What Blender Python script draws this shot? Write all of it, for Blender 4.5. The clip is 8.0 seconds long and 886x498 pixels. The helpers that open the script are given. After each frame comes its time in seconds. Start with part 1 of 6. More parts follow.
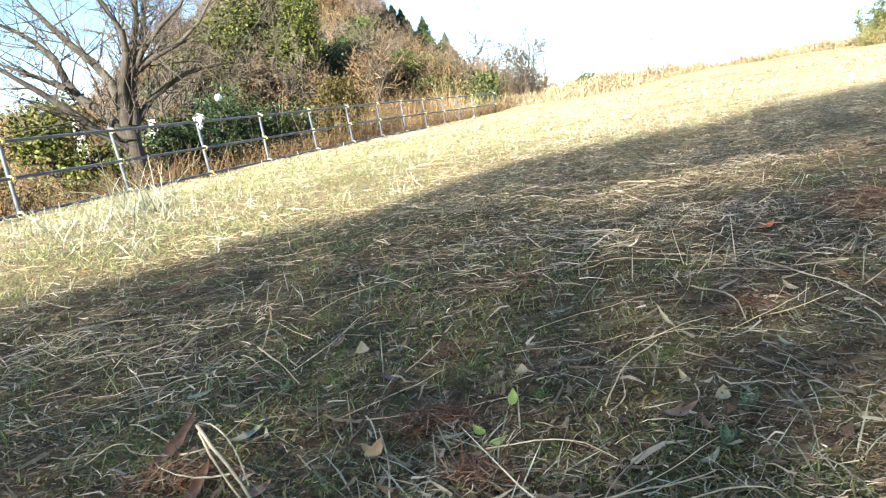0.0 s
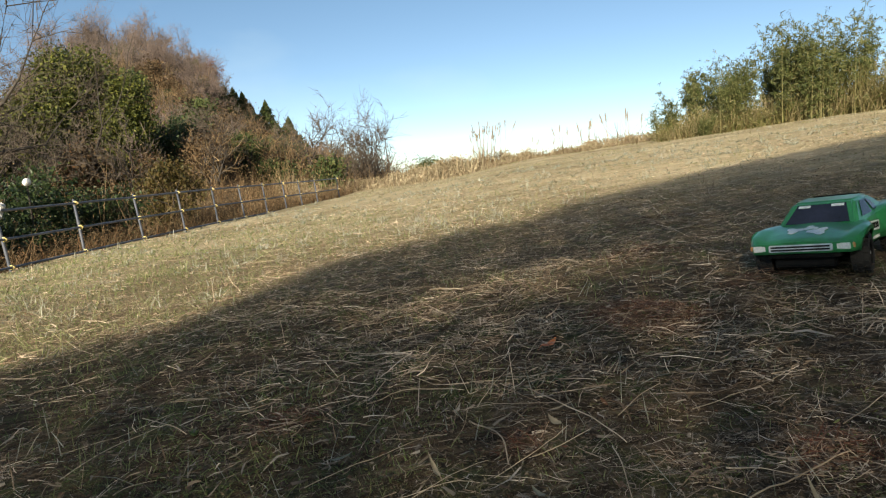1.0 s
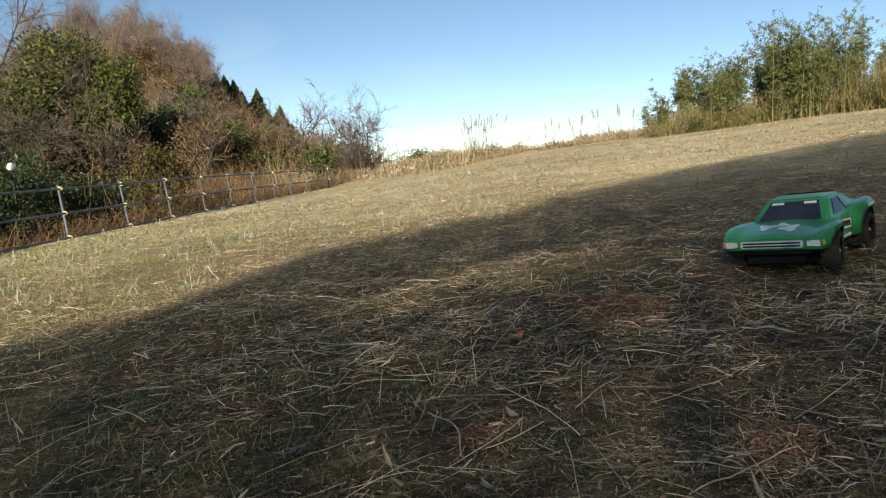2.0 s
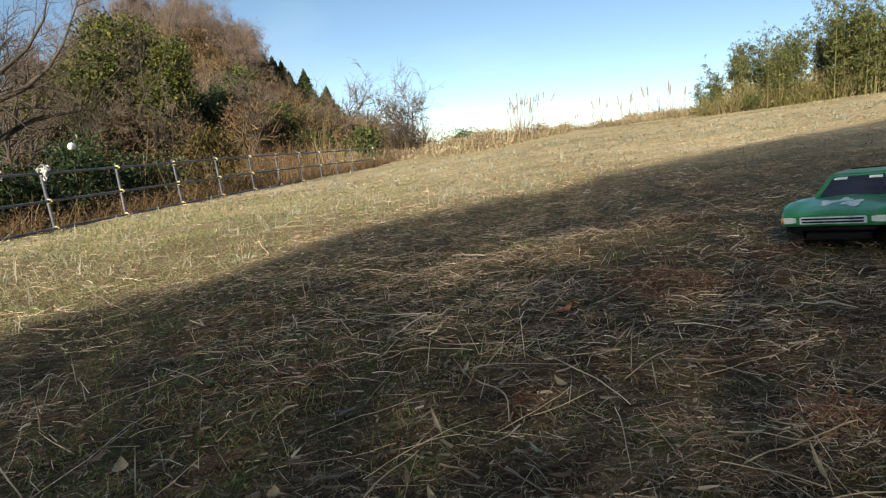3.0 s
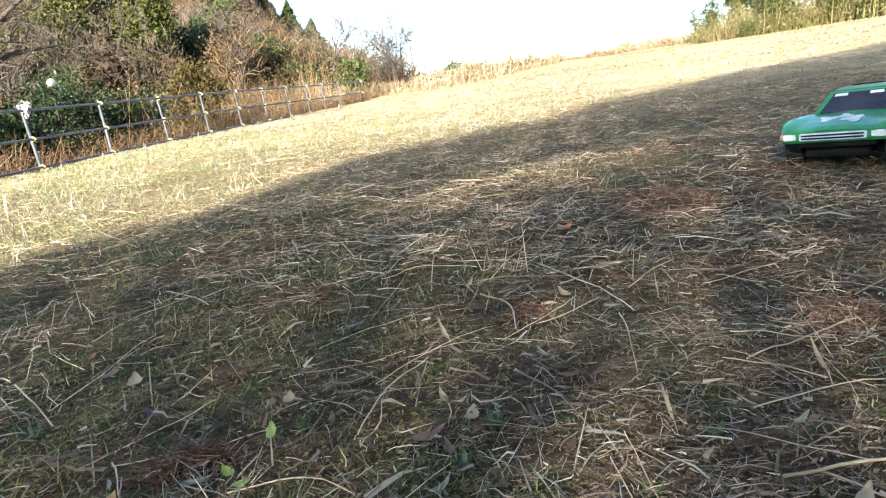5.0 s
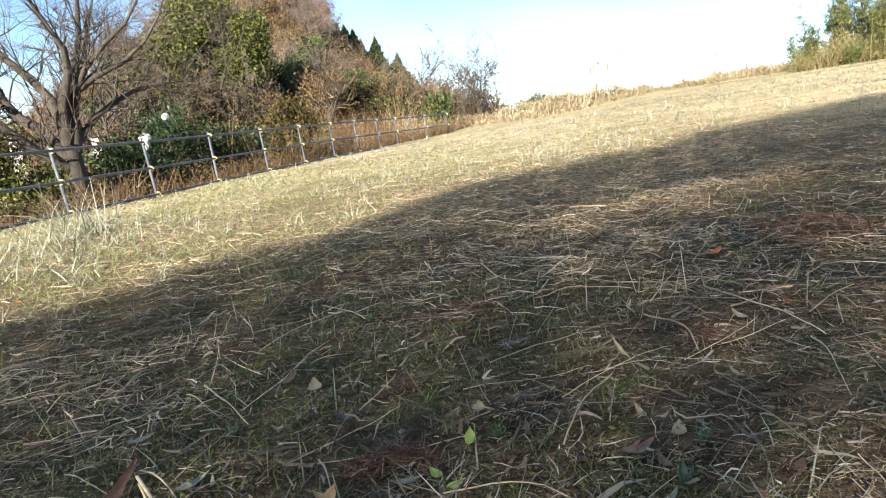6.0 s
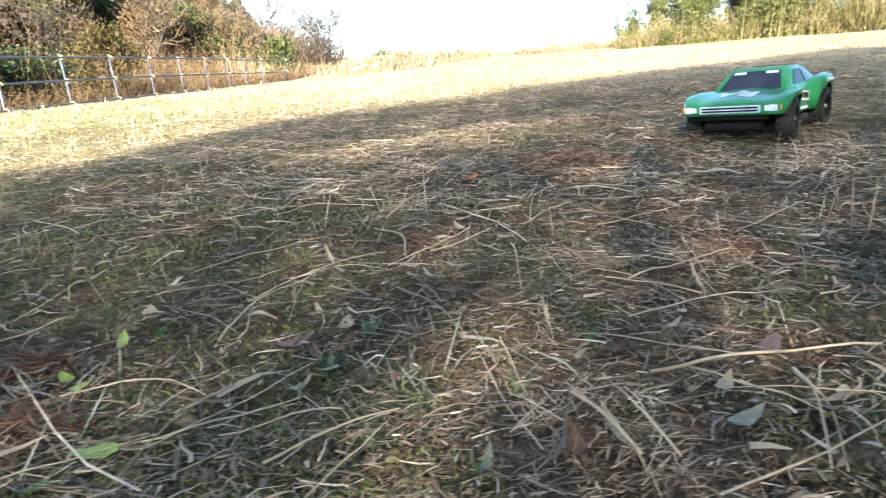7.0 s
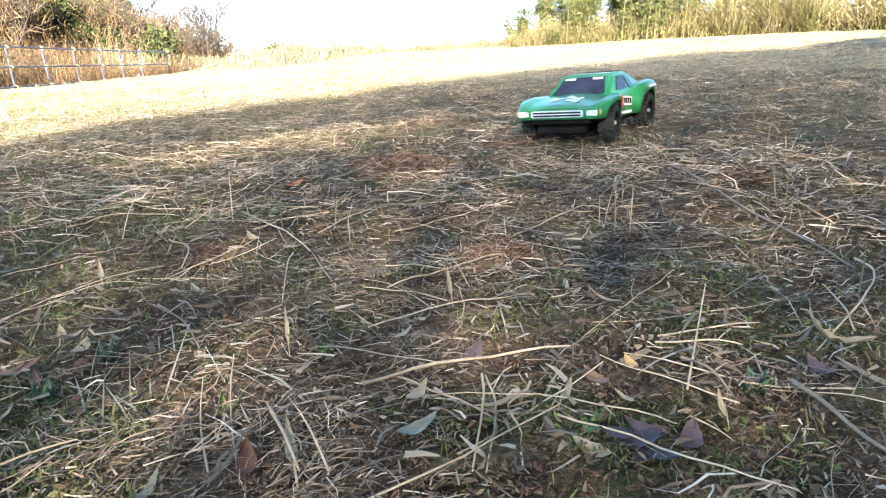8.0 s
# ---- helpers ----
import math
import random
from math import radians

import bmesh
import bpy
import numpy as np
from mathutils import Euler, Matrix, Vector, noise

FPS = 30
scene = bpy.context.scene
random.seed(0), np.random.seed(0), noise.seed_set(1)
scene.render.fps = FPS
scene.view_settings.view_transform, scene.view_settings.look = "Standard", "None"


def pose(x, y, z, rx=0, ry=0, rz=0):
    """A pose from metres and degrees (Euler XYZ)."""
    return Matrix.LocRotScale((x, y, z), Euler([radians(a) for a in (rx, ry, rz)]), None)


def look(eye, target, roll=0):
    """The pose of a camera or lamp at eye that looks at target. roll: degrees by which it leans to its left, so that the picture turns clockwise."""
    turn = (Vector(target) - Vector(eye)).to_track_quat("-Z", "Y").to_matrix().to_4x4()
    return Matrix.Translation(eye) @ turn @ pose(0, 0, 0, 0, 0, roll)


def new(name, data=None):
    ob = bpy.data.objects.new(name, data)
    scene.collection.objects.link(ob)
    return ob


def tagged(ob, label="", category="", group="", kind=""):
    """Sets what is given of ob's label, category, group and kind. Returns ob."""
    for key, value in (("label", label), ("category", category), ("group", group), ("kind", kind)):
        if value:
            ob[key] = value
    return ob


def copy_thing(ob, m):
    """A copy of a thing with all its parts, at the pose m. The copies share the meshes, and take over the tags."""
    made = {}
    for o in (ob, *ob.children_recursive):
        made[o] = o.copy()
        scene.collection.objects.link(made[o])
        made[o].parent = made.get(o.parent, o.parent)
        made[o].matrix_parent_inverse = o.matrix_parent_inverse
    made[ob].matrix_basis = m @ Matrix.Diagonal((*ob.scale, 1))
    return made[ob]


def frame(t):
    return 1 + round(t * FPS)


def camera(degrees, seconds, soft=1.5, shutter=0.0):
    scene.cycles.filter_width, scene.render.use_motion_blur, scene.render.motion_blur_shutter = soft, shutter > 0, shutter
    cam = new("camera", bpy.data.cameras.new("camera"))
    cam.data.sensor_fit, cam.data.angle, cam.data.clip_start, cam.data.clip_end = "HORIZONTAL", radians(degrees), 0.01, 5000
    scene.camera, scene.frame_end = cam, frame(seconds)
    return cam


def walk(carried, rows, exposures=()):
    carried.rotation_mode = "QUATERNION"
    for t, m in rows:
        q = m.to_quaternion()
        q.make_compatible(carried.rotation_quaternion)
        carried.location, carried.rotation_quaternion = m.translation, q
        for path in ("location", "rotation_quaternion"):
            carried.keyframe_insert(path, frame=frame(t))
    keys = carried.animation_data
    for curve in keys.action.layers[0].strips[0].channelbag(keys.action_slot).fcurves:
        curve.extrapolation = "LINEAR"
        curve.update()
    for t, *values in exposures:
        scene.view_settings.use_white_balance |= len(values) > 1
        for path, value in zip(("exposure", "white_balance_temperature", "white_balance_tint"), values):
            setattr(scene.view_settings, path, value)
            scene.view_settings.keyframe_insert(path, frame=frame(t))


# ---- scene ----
cam = camera(69.48, 8.0, soft=1.2, shutter=0.06)
PATH = [
    (0, (0.0633, -0.0121, 0.3845), (-0.0383, 1.929, -0.0863), -5.15),
    (0.5, (0.1559, 0.0151, 0.4306), (0.3724, 1.9708, 0.0726), -4.07),
    (1, (0.1988, 0.0239, 0.4681), (0.582, 1.969, 0.2041), -4.27),
    (1.2, (0.2127, 0.0195, 0.4631), (0.6225, 1.9548, 0.1685), -3.29),
    (2.3, (0.2515, 0.0202, 0.4606), (0.6586, 1.9581, 0.1801), -3.23),
    (2.5, (0.2436, 0.0157, 0.4596), (0.5174, 1.9861, 0.2527), -5.52),
    (3, (0.2376, 0.0187, 0.4407), (0.5067, 1.971, 0.0998), -3.38),
    (3.5, (0.2408, 0.0121, 0.4272), (0.4574, 1.9556, 0.0076), -3.43),
    (4, (0.2428, 0.0212, 0.4233), (0.4888, 1.9433, -0.0716), -4.00),
    (4.2, (0.243, 0.0228, 0.4285), (0.508, 1.9433, -0.0629), -5.37),
    (5.3, (0.1865, 0.0125, 0.4031), (0.4558, 1.9177, -0.1426), -3.66),
    (5.5, (0.1609, 0.0139, 0.4115), (0.3949, 1.9394, -0.076), -4.06),
    (6, (0.0645, 0.0068, 0.4013), (0.1101, 1.9606, -0.0238), -4.70),
    (6.5, (0.0294, -0.0074, 0.3437), (0.0425, 1.9201, -0.1897), -2.43),
    (7, (0.2565, 0.0162, 0.3033), (0.7679, 1.864, -0.2662), 0.25),
    (7.3, (0.4254, -0.0566, 0.334), (1.3448, 1.6368, -0.2015), 2.30),
    (7.5, (0.444, -0.0613, 0.3485), (1.3809, 1.6254, -0.1781), -0.30),
    (8, (0.4134, -0.0447, 0.3272), (1.2064, 1.6976, -0.2519), 1.33),
]
EXPOSURES = [(0.0, 2.62, 7250, 3), (0.5, 1.85, 7500, 6), (1.0, 1.1, 8300, 7), (2.5, 1.05, 8200, 7), (3.0, 1.1, 8250, 8), (3.5, 1.53, 7950, 9), (4.0, 2.22, 7600, 9), (5.5, 2.52, 7400, 9), (6.0, 2.02, 7450, 8), (6.5, 2.22, 7450, 9), (7.0, 2.84, 7350, 10), (8.0, 3.1, 7450, 11)]
walk(cam, [(t, look(eye, target, roll)) for t, eye, target, roll in PATH], EXPOSURES)

# ---- light ----
SUN_AZ, SUN_EL = 207.0, 25.0          # degrees clockwise from +y, degrees above the horizon
SUN = Vector((math.sin(radians(SUN_AZ)) * math.cos(radians(SUN_EL)), math.cos(radians(SUN_AZ)) * math.cos(radians(SUN_EL)), math.sin(radians(SUN_EL))))

world = bpy.data.worlds.new("world")
scene.world = world
world.use_nodes = True
wn, wl = world.node_tree.nodes, world.node_tree.links
sky = wn.new("ShaderNodeTexSky")
sky.sky_type, sky.sun_disc = "NISHITA", False
sky.sun_elevation, sky.sun_rotation = radians(SUN_EL), radians(SUN_AZ)
sky.air_density, sky.dust_density, sky.ozone_density = 0.45, 0.0, 0.8
wn["Background"].inputs["Strength"].default_value = 0.115
# thin high cloud over the sky
coord, cmap, cnoise, cramp, cmix = (wn.new("ShaderNode" + n) for n in ("TexCoord", "Mapping", "TexNoise", "ValToRGB", "Mix"))
cmap.inputs["Scale"].default_value = (2.2, 1.0, 5.0)
cnoise.inputs["Scale"].default_value, cnoise.inputs["Detail"].default_value = 1.6, 5.0
cramp.color_ramp.elements[0].position, cramp.color_ramp.elements[1].position = 0.58, 0.9
cramp.color_ramp.elements[1].color = (0.2, 0.2, 0.2, 1)
cmix.data_type = "RGBA"
cmix.inputs["B"].default_value = (6.0, 6.3, 6.8, 1)
wl.new(coord.outputs["Generated"], cmap.inputs["Vector"])
wl.new(cmap.outputs["Vector"], cnoise.inputs["Vector"])
wl.new(cnoise.outputs["Fac"], cramp.inputs["Fac"])
wl.new(cramp.outputs["Color"], cmix.inputs["Factor"])
wl.new(sky.outputs["Color"], cmix.inputs["A"])
# tint by height: dimmer, bluer low down; brightened and warmed overhead to lift shade
tone, split, climb, sky_tint = (wn.new("ShaderNode" + n) for n in ("Mix", "SeparateXYZ", "MapRange", "ValToRGB"))
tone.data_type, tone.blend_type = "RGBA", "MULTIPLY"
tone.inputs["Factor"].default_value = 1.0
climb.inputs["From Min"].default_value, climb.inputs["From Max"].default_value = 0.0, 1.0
sky_tint.color_ramp.elements[0].color, sky_tint.color_ramp.elements[1].color = (0.54, 0.61, 0.66, 1), (0.72, 0.99, 1.03, 1)
sky_tint.color_ramp.elements[1].position = 0.5
# unseen overhead glow, added to warm and brighten the shaded ground
sky_tint.color_ramp.elements.new(0.85).color = (1.5, 1.35, 1.1, 1)
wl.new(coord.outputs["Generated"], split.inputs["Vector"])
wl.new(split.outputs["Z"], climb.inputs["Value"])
wl.new(climb.outputs["Result"], sky_tint.inputs["Fac"])
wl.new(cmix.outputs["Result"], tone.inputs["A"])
wl.new(sky_tint.outputs["Color"], tone.inputs["B"])
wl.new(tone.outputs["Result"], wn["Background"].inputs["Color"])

lamp = bpy.data.lights.new("sun", "SUN")
lamp.energy, lamp.angle, lamp.color = 4.7, radians(0.53), (1.0, 0.99, 0.96)
sun = new("sun", lamp)
sun.matrix_world = Matrix.Translation(SUN * 60) @ SUN.to_track_quat("Z", "Y").to_matrix().to_4x4()


# ---- materials ----
def material(name, rough=0.8, metal=0.0, spec=0.3):
    m = bpy.data.materials.new(name)
    m.use_nodes = True
    b = m.node_tree.nodes["Principled BSDF"]
    b.inputs["Roughness"].default_value, b.inputs["Metallic"].default_value = rough, metal
    b.inputs["Specular IOR Level"].default_value = spec
    return m, m.node_tree.nodes, m.node_tree.links, b


def ramp_node(n, stops):
    r = n.new("ShaderNodeValToRGB")
    e = r.color_ramp.elements
    while len(e) < len(stops):
        e.new(0.5)
    for k, (p, c) in enumerate(stops):
        e[k].position, e[k].color = p, (*c, 1)
    return r


def even(colours):
    return [(k / max(1, len(colours) - 1), c) for k, c in enumerate(colours)]


def noise_node(n, l, scale, detail=4.0, stretch=None, rough=0.55):
    t = n.new("ShaderNodeTexNoise")
    t.inputs["Scale"].default_value, t.inputs["Detail"].default_value, t.inputs["Roughness"].default_value = scale, detail, rough
    c = n.new("ShaderNodeTexCoord")
    if stretch:
        mp = n.new("ShaderNodeMapping")
        mp.inputs["Scale"].default_value = stretch
        l.new(c.outputs["Object"], mp.inputs["Vector"])
        l.new(mp.outputs["Vector"], t.inputs["Vector"])
    else:
        l.new(c.outputs["Object"], t.inputs["Vector"])
    return t


def bump(n, l, b, source, strength=0.4, distance=0.01):
    k = n.new("ShaderNodeBump")
    k.inputs["Strength"].default_value, k.inputs["Distance"].default_value = strength, distance
    l.new(source, k.inputs["Height"])
    l.new(k.outputs["Normal"], b.inputs["Normal"])


def mixed(n, l, a, b, fac, how="MIX"):
    m = n.new("ShaderNodeMix")
    m.data_type, m.blend_type = "RGBA", how
    l.new(a, m.inputs["A"])
    l.new(b, m.inputs["B"])
    if isinstance(fac, float):
        m.inputs["Factor"].default_value = fac
    else:
        l.new(fac, m.inputs["Factor"])
    return m.outputs["Result"]


def island_mat(name, colours, rough=0.75, patch=None, patch_scale=1.2, grain=60.0, through_light=0.0, cut=(0.45, 0.6), clump=0.0):
    """Blades, straws, leaves: a colour for each, from a ramp; where a broad noise is high, from the patch's ramp."""
    m, n, l, b = material(name, rough, 0, 0.25)
    g = n.new("ShaderNodeNewGeometry")
    r = ramp_node(n, even(colours))
    l.new(g.outputs["Random Per Island"], r.inputs["Fac"])
    out = r.outputs["Color"]
    if patch:
        p = ramp_node(n, even(patch))
        l.new(g.outputs["Random Per Island"], p.inputs["Fac"])
        big = noise_node(n, l, patch_scale, 3)
        edge = ramp_node(n, [(cut[0], (0, 0, 0)), (cut[1], (1, 1, 1))])
        l.new(big.outputs["Fac"], edge.inputs["Fac"])
        out = mixed(n, l, out, p.outputs["Color"], edge.outputs["Color"])
    fine = noise_node(n, l, grain, 3)
    tone = ramp_node(n, [(0.25, (0.7, 0.7, 0.7)), (0.75, (1.2, 1.18, 1.15))])
    l.new(fine.outputs["Fac"], tone.inputs["Fac"])
    out = mixed(n, l, out, tone.outputs["Color"], 1.0, "MULTIPLY")
    if clump:
        tuft = noise_node(n, l, clump, 5, (0.5, 1.0, 1.0), 0.7)
        shade = ramp_node(n, [(0.36, (0.55, 0.49, 0.41)), (0.5, (1.05, 1.02, 0.97)), (0.64, (1.4, 1.38, 1.34))])
        l.new(tuft.outputs["Fac"], shade.inputs["Fac"])
        out = mixed(n, l, out, shade.outputs["Color"], 1.0, "MULTIPLY")
    l.new(out, b.inputs["Base Color"])
    if through_light:
        t = n.new("ShaderNodeBsdfTranslucent")
        l.new(out, t.inputs["Color"])
        s = n.new("ShaderNodeMixShader")
        s.inputs["Fac"].default_value = through_light
        l.new(b.outputs["BSDF"], s.inputs[1])
        l.new(t.outputs["BSDF"], s.inputs[2])
        l.new(s.outputs["Shader"], n["Material Output"].inputs["Surface"])
    return m


def surface_mat(name, colours, scale=6.0, rough=0.7, metal=0.0, spec=0.4, relief=0.2, distance=0.003, stretch=None, coat=0.0):
    """A plain surface with a broad and a fine variation and a fine relief."""
    m, n, l, b = material(name, rough, metal, spec)
    a = noise_node(n, l, scale, 5, stretch)
    f = noise_node(n, l, scale * 9, 4, stretch)
    r = ramp_node(n, [(0.3 + 0.4 * p, c) for p, c in even(colours)])
    l.new(a.outputs["Fac"], r.inputs["Fac"])
    tone = ramp_node(n, [(0.3, (0.82, 0.82, 0.82)), (0.7, (1.1, 1.1, 1.1))])
    l.new(f.outputs["Fac"], tone.inputs["Fac"])
    l.new(mixed(n, l, r.outputs["Color"], tone.outputs["Color"], 1.0, "MULTIPLY"), b.inputs["Base Color"])
    bump(n, l, b, f.outputs["Fac"], relief, distance)
    b.inputs["Coat Weight"].default_value = coat
    return m


def ground_mat():
    m, n, l, b = material("meadow soil and thatch", 0.95, 0, 0.1)
    big, mid, fine = noise_node(n, l, 0.9, 4), noise_node(n, l, 9.0, 5), noise_node(n, l, 70.0, 4, None, 0.7)
    fibre = noise_node(n, l, 40.0, 4, (0.25, 1.0, 1.0), 0.7)
    soil = ramp_node(n, [(0.3, (0.03, 0.019, 0.012)), (0.5, (0.085, 0.056, 0.034)), (0.72, (0.22, 0.155, 0.095))])
    green = ramp_node(n, [(0.35, (0.03, 0.034, 0.014)), (0.6, (0.11, 0.12, 0.045)), (0.8, (0.26, 0.24, 0.12))])
    l.new(fibre.outputs["Fac"], soil.inputs["Fac"])
    l.new(fine.outputs["Fac"], green.inputs["Fac"])
    cut = ramp_node(n, [(0.52, (0, 0, 0)), (0.7, (1, 1, 1))])
    l.new(mid.outputs["Fac"], cut.inputs["Fac"])
    near = mixed(n, l, soil.outputs["Color"], green.outputs["Color"], cut.outputs["Color"])
    # the mown field further off: bleached thatch with green left in it
    thatch = ramp_node(n, [(0.36, (0.17, 0.13, 0.08)), (0.5, (0.36, 0.285, 0.18)), (0.64, (0.55, 0.455, 0.31))])
    patch = noise_node(n, l, 0.55, 6, (0.6, 1.0, 1.0), 0.65)
    streak = noise_node(n, l, 7.0, 6, (0.35, 1.0, 1.0), 0.75)
    blend = n.new("ShaderNodeMix")
    blend.inputs["Factor"].default_value = 0.55
    l.new(patch.outputs["Fac"], blend.inputs["A"])
    l.new(streak.outputs["Fac"], blend.inputs["B"])
    l.new(blend.outputs["Result"], thatch.inputs["Fac"])
    far = mixed(n, l, thatch.outputs["Color"], green.outputs["Color"], 0.15)
    geo, sep, dist = n.new("ShaderNodeNewGeometry"), n.new("ShaderNodeVectorMath"), ramp_node(n, [(0.06, (0, 0, 0)), (0.2, (1, 1, 1))])
    sep.operation = "LENGTH"
    l.new(geo.outputs["Position"], sep.inputs[0])
    scale = n.new("ShaderNodeMath")
    scale.operation = "MULTIPLY"
    scale.inputs[1].default_value = 0.03
    l.new(sep.outputs["Value"], scale.inputs[0])
    l.new(scale.outputs["Value"], dist.inputs["Fac"])
    l.new(mixed(n, l, near, far, dist.outputs["Color"]), b.inputs["Base Color"])
    bump(n, l, b, fine.outputs["Fac"], 0.9, 0.012)
    return m


M_GROUND = ground_mat()
M_HILLSIDE = surface_mat("brown woodland floor", [(0.05, 0.034, 0.02), (0.11, 0.075, 0.044), (0.19, 0.135, 0.08)], 1.6, 0.95, spec=0.1, relief=0.8, distance=0.06)
M_STRAW = island_mat("bleached straw", [(0.096, 0.063, 0.041), (0.269, 0.189, 0.126), (0.442, 0.335, 0.235), (0.125, 0.082, 0.054), (0.672, 0.553, 0.428), (0.23, 0.16, 0.107), (0.077, 0.049, 0.032), (0.346, 0.257, 0.177), (0.182, 0.126, 0.083), (0.538, 0.427, 0.321)], 0.6)
M_MAT = island_mat("pale matted straw", [(0.136, 0.09, 0.058), (0.375, 0.272, 0.185), (0.625, 0.488, 0.36), (0.208, 0.141, 0.093), (0.771, 0.635, 0.498), (0.312, 0.221, 0.148), (0.5, 0.378, 0.265)], 0.6, clump=9.0)
M_BLADE = island_mat("withered grass blades", [(0.257, 0.189, 0.129), (0.091, 0.065, 0.045), (0.416, 0.333, 0.242), (0.151, 0.091, 0.056), (0.204, 0.151, 0.105), (0.499, 0.416, 0.323), (0.121, 0.076, 0.052), (0.302, 0.234, 0.161)], 0.65, through_light=0.15)
M_CRUMB = island_mat("crumbled thatch", [(0.1, 0.068, 0.046), (0.2, 0.148, 0.1), (0.05, 0.034, 0.024), (0.25, 0.19, 0.135), (0.13, 0.085, 0.058), (0.065, 0.046, 0.032), (0.165, 0.125, 0.085)], 0.85,
                     [(0.085, 0.085, 0.034), (0.14, 0.13, 0.06), (0.052, 0.05, 0.021), (0.19, 0.155, 0.095), (0.11, 0.105, 0.04), (0.045, 0.036, 0.024)], 6.0)
M_GREEN = island_mat("short green grass", [(0.071, 0.097, 0.033), (0.131, 0.16, 0.052), (0.202, 0.212, 0.076), (0.059, 0.077, 0.035), (0.143, 0.125, 0.064)], 0.6, through_light=0.25)
M_STUBBLE = island_mat("dry stubble", [(0.26, 0.249, 0.186), (0.364, 0.363, 0.29), (0.189, 0.194, 0.127), (0.443, 0.444, 0.383)], 0.7, through_light=0.2)
# real winter grass colours, shifted to suit sunlight; laid only past the shade's edge
M_MEADOW = island_mat("winter grass in sunlit tones", [(0.368, 0.332, 0.213), (0.559, 0.5, 0.363), (0.168, 0.145, 0.076), (0.649, 0.601, 0.479), (0.269, 0.216, 0.142), (0.424, 0.401, 0.247)], 0.65,
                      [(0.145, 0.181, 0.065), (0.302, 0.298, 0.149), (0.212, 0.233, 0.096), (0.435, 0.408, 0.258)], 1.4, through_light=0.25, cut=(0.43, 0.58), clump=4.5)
M_LITTER = island_mat("dead leaf litter", [(0.076, 0.042, 0.027), (0.136, 0.083, 0.055), (0.212, 0.149, 0.1), (0.102, 0.062, 0.046), (0.051, 0.032, 0.023), (0.17, 0.12, 0.079), (0.145, 0.062, 0.035)], 0.8)
M_NEEDLE = island_mat("rust-red needle litter", [(0.12, 0.045, 0.027), (0.19, 0.08, 0.045), (0.08, 0.035, 0.022), (0.28, 0.17, 0.11), (0.36, 0.25, 0.17)], 0.85)
M_BARK = surface_mat("grey-brown bark", [(0.026, 0.02, 0.017), (0.055, 0.045, 0.036), (0.091, 0.077, 0.064)], 5, 0.9, relief=0.8, distance=0.02, stretch=(0.65, 0.64, 0.16))
M_TWIG = island_mat("grey-brown twigs", [(0.09, 0.07, 0.056), (0.15, 0.12, 0.095), (0.07, 0.055, 0.045)], 0.85)
M_PURPLE = island_mat("purple-brown winter twigs", [(0.18, 0.136, 0.122), (0.243, 0.184, 0.158), (0.135, 0.102, 0.092), (0.27, 0.194, 0.153)], 0.85)
M_BRUSH = island_mat("dry brown undergrowth", [(0.054, 0.033, 0.018), (0.216, 0.139, 0.076), (0.325, 0.224, 0.126), (0.135, 0.084, 0.045), (0.388, 0.28, 0.161), (0.09, 0.056, 0.031)], 0.85, [(0.126, 0.068, 0.038), (0.198, 0.112, 0.063), (0.09, 0.068, 0.025), (0.252, 0.16, 0.091)], 0.16, through_light=0.15)
M_EDGE = island_mat("bleached tan brush", [(0.192, 0.144, 0.092), (0.326, 0.258, 0.168), (0.422, 0.35, 0.235), (0.259, 0.191, 0.122), (0.48, 0.433, 0.286)], 0.85, [(0.163, 0.113, 0.076), (0.25, 0.185, 0.122), (0.192, 0.175, 0.082)], 0.3, through_light=0.15)
M_RUST = island_mat("rusty bracken", [(0.068, 0.042, 0.022), (0.128, 0.08, 0.042), (0.051, 0.036, 0.02), (0.178, 0.128, 0.072), (0.145, 0.068, 0.032)], 0.85, through_light=0.15)
M_EVER = island_mat("evergreen foliage", [(0.023, 0.037, 0.01), (0.04, 0.051, 0.011), (0.085, 0.095, 0.021), (0.152, 0.152, 0.034), (0.056, 0.073, 0.018)], 0.6, through_light=0.15)
M_DARK = island_mat("dark glossy hedge leaves", [(0.014, 0.03, 0.013), (0.03, 0.05, 0.018), (0.05, 0.075, 0.025)], 0.45, through_light=0.1)
M_OLIVE = island_mat("bronze-green leaves", [(0.056, 0.043, 0.012), (0.087, 0.058, 0.018), (0.043, 0.046, 0.012), (0.105, 0.07, 0.024)], 0.6, through_light=0.15)
M_CEDAR = island_mat("cedar foliage", [(0.035, 0.055, 0.02), (0.06, 0.08, 0.025), (0.09, 0.1, 0.03)], 0.7, through_light=0.1)
M_BAMBOO = island_mat("bamboo leaves", [(0.038, 0.059, 0.02), (0.081, 0.101, 0.033), (0.13, 0.144, 0.055), (0.206, 0.191, 0.083)], 0.5, through_light=0.3)
M_CULM = island_mat("yellow-green bamboo canes", [(0.22, 0.19, 0.08), (0.32, 0.26, 0.12), (0.17, 0.16, 0.07), (0.36, 0.29, 0.17)], 0.45)
M_YELLOW = island_mat("yellowed bamboo grass", [(0.308, 0.252, 0.133), (0.44, 0.362, 0.214), (0.154, 0.137, 0.057), (0.374, 0.294, 0.171), (0.088, 0.089, 0.033), (0.132, 0.137, 0.048)], 0.6, [(0.1, 0.12, 0.035), (0.19, 0.19, 0.065), (0.06, 0.075, 0.022), (0.26, 0.22, 0.1), (0.14, 0.08, 0.04)], 0.9, through_light=0.25, cut=(0.42, 0.58))
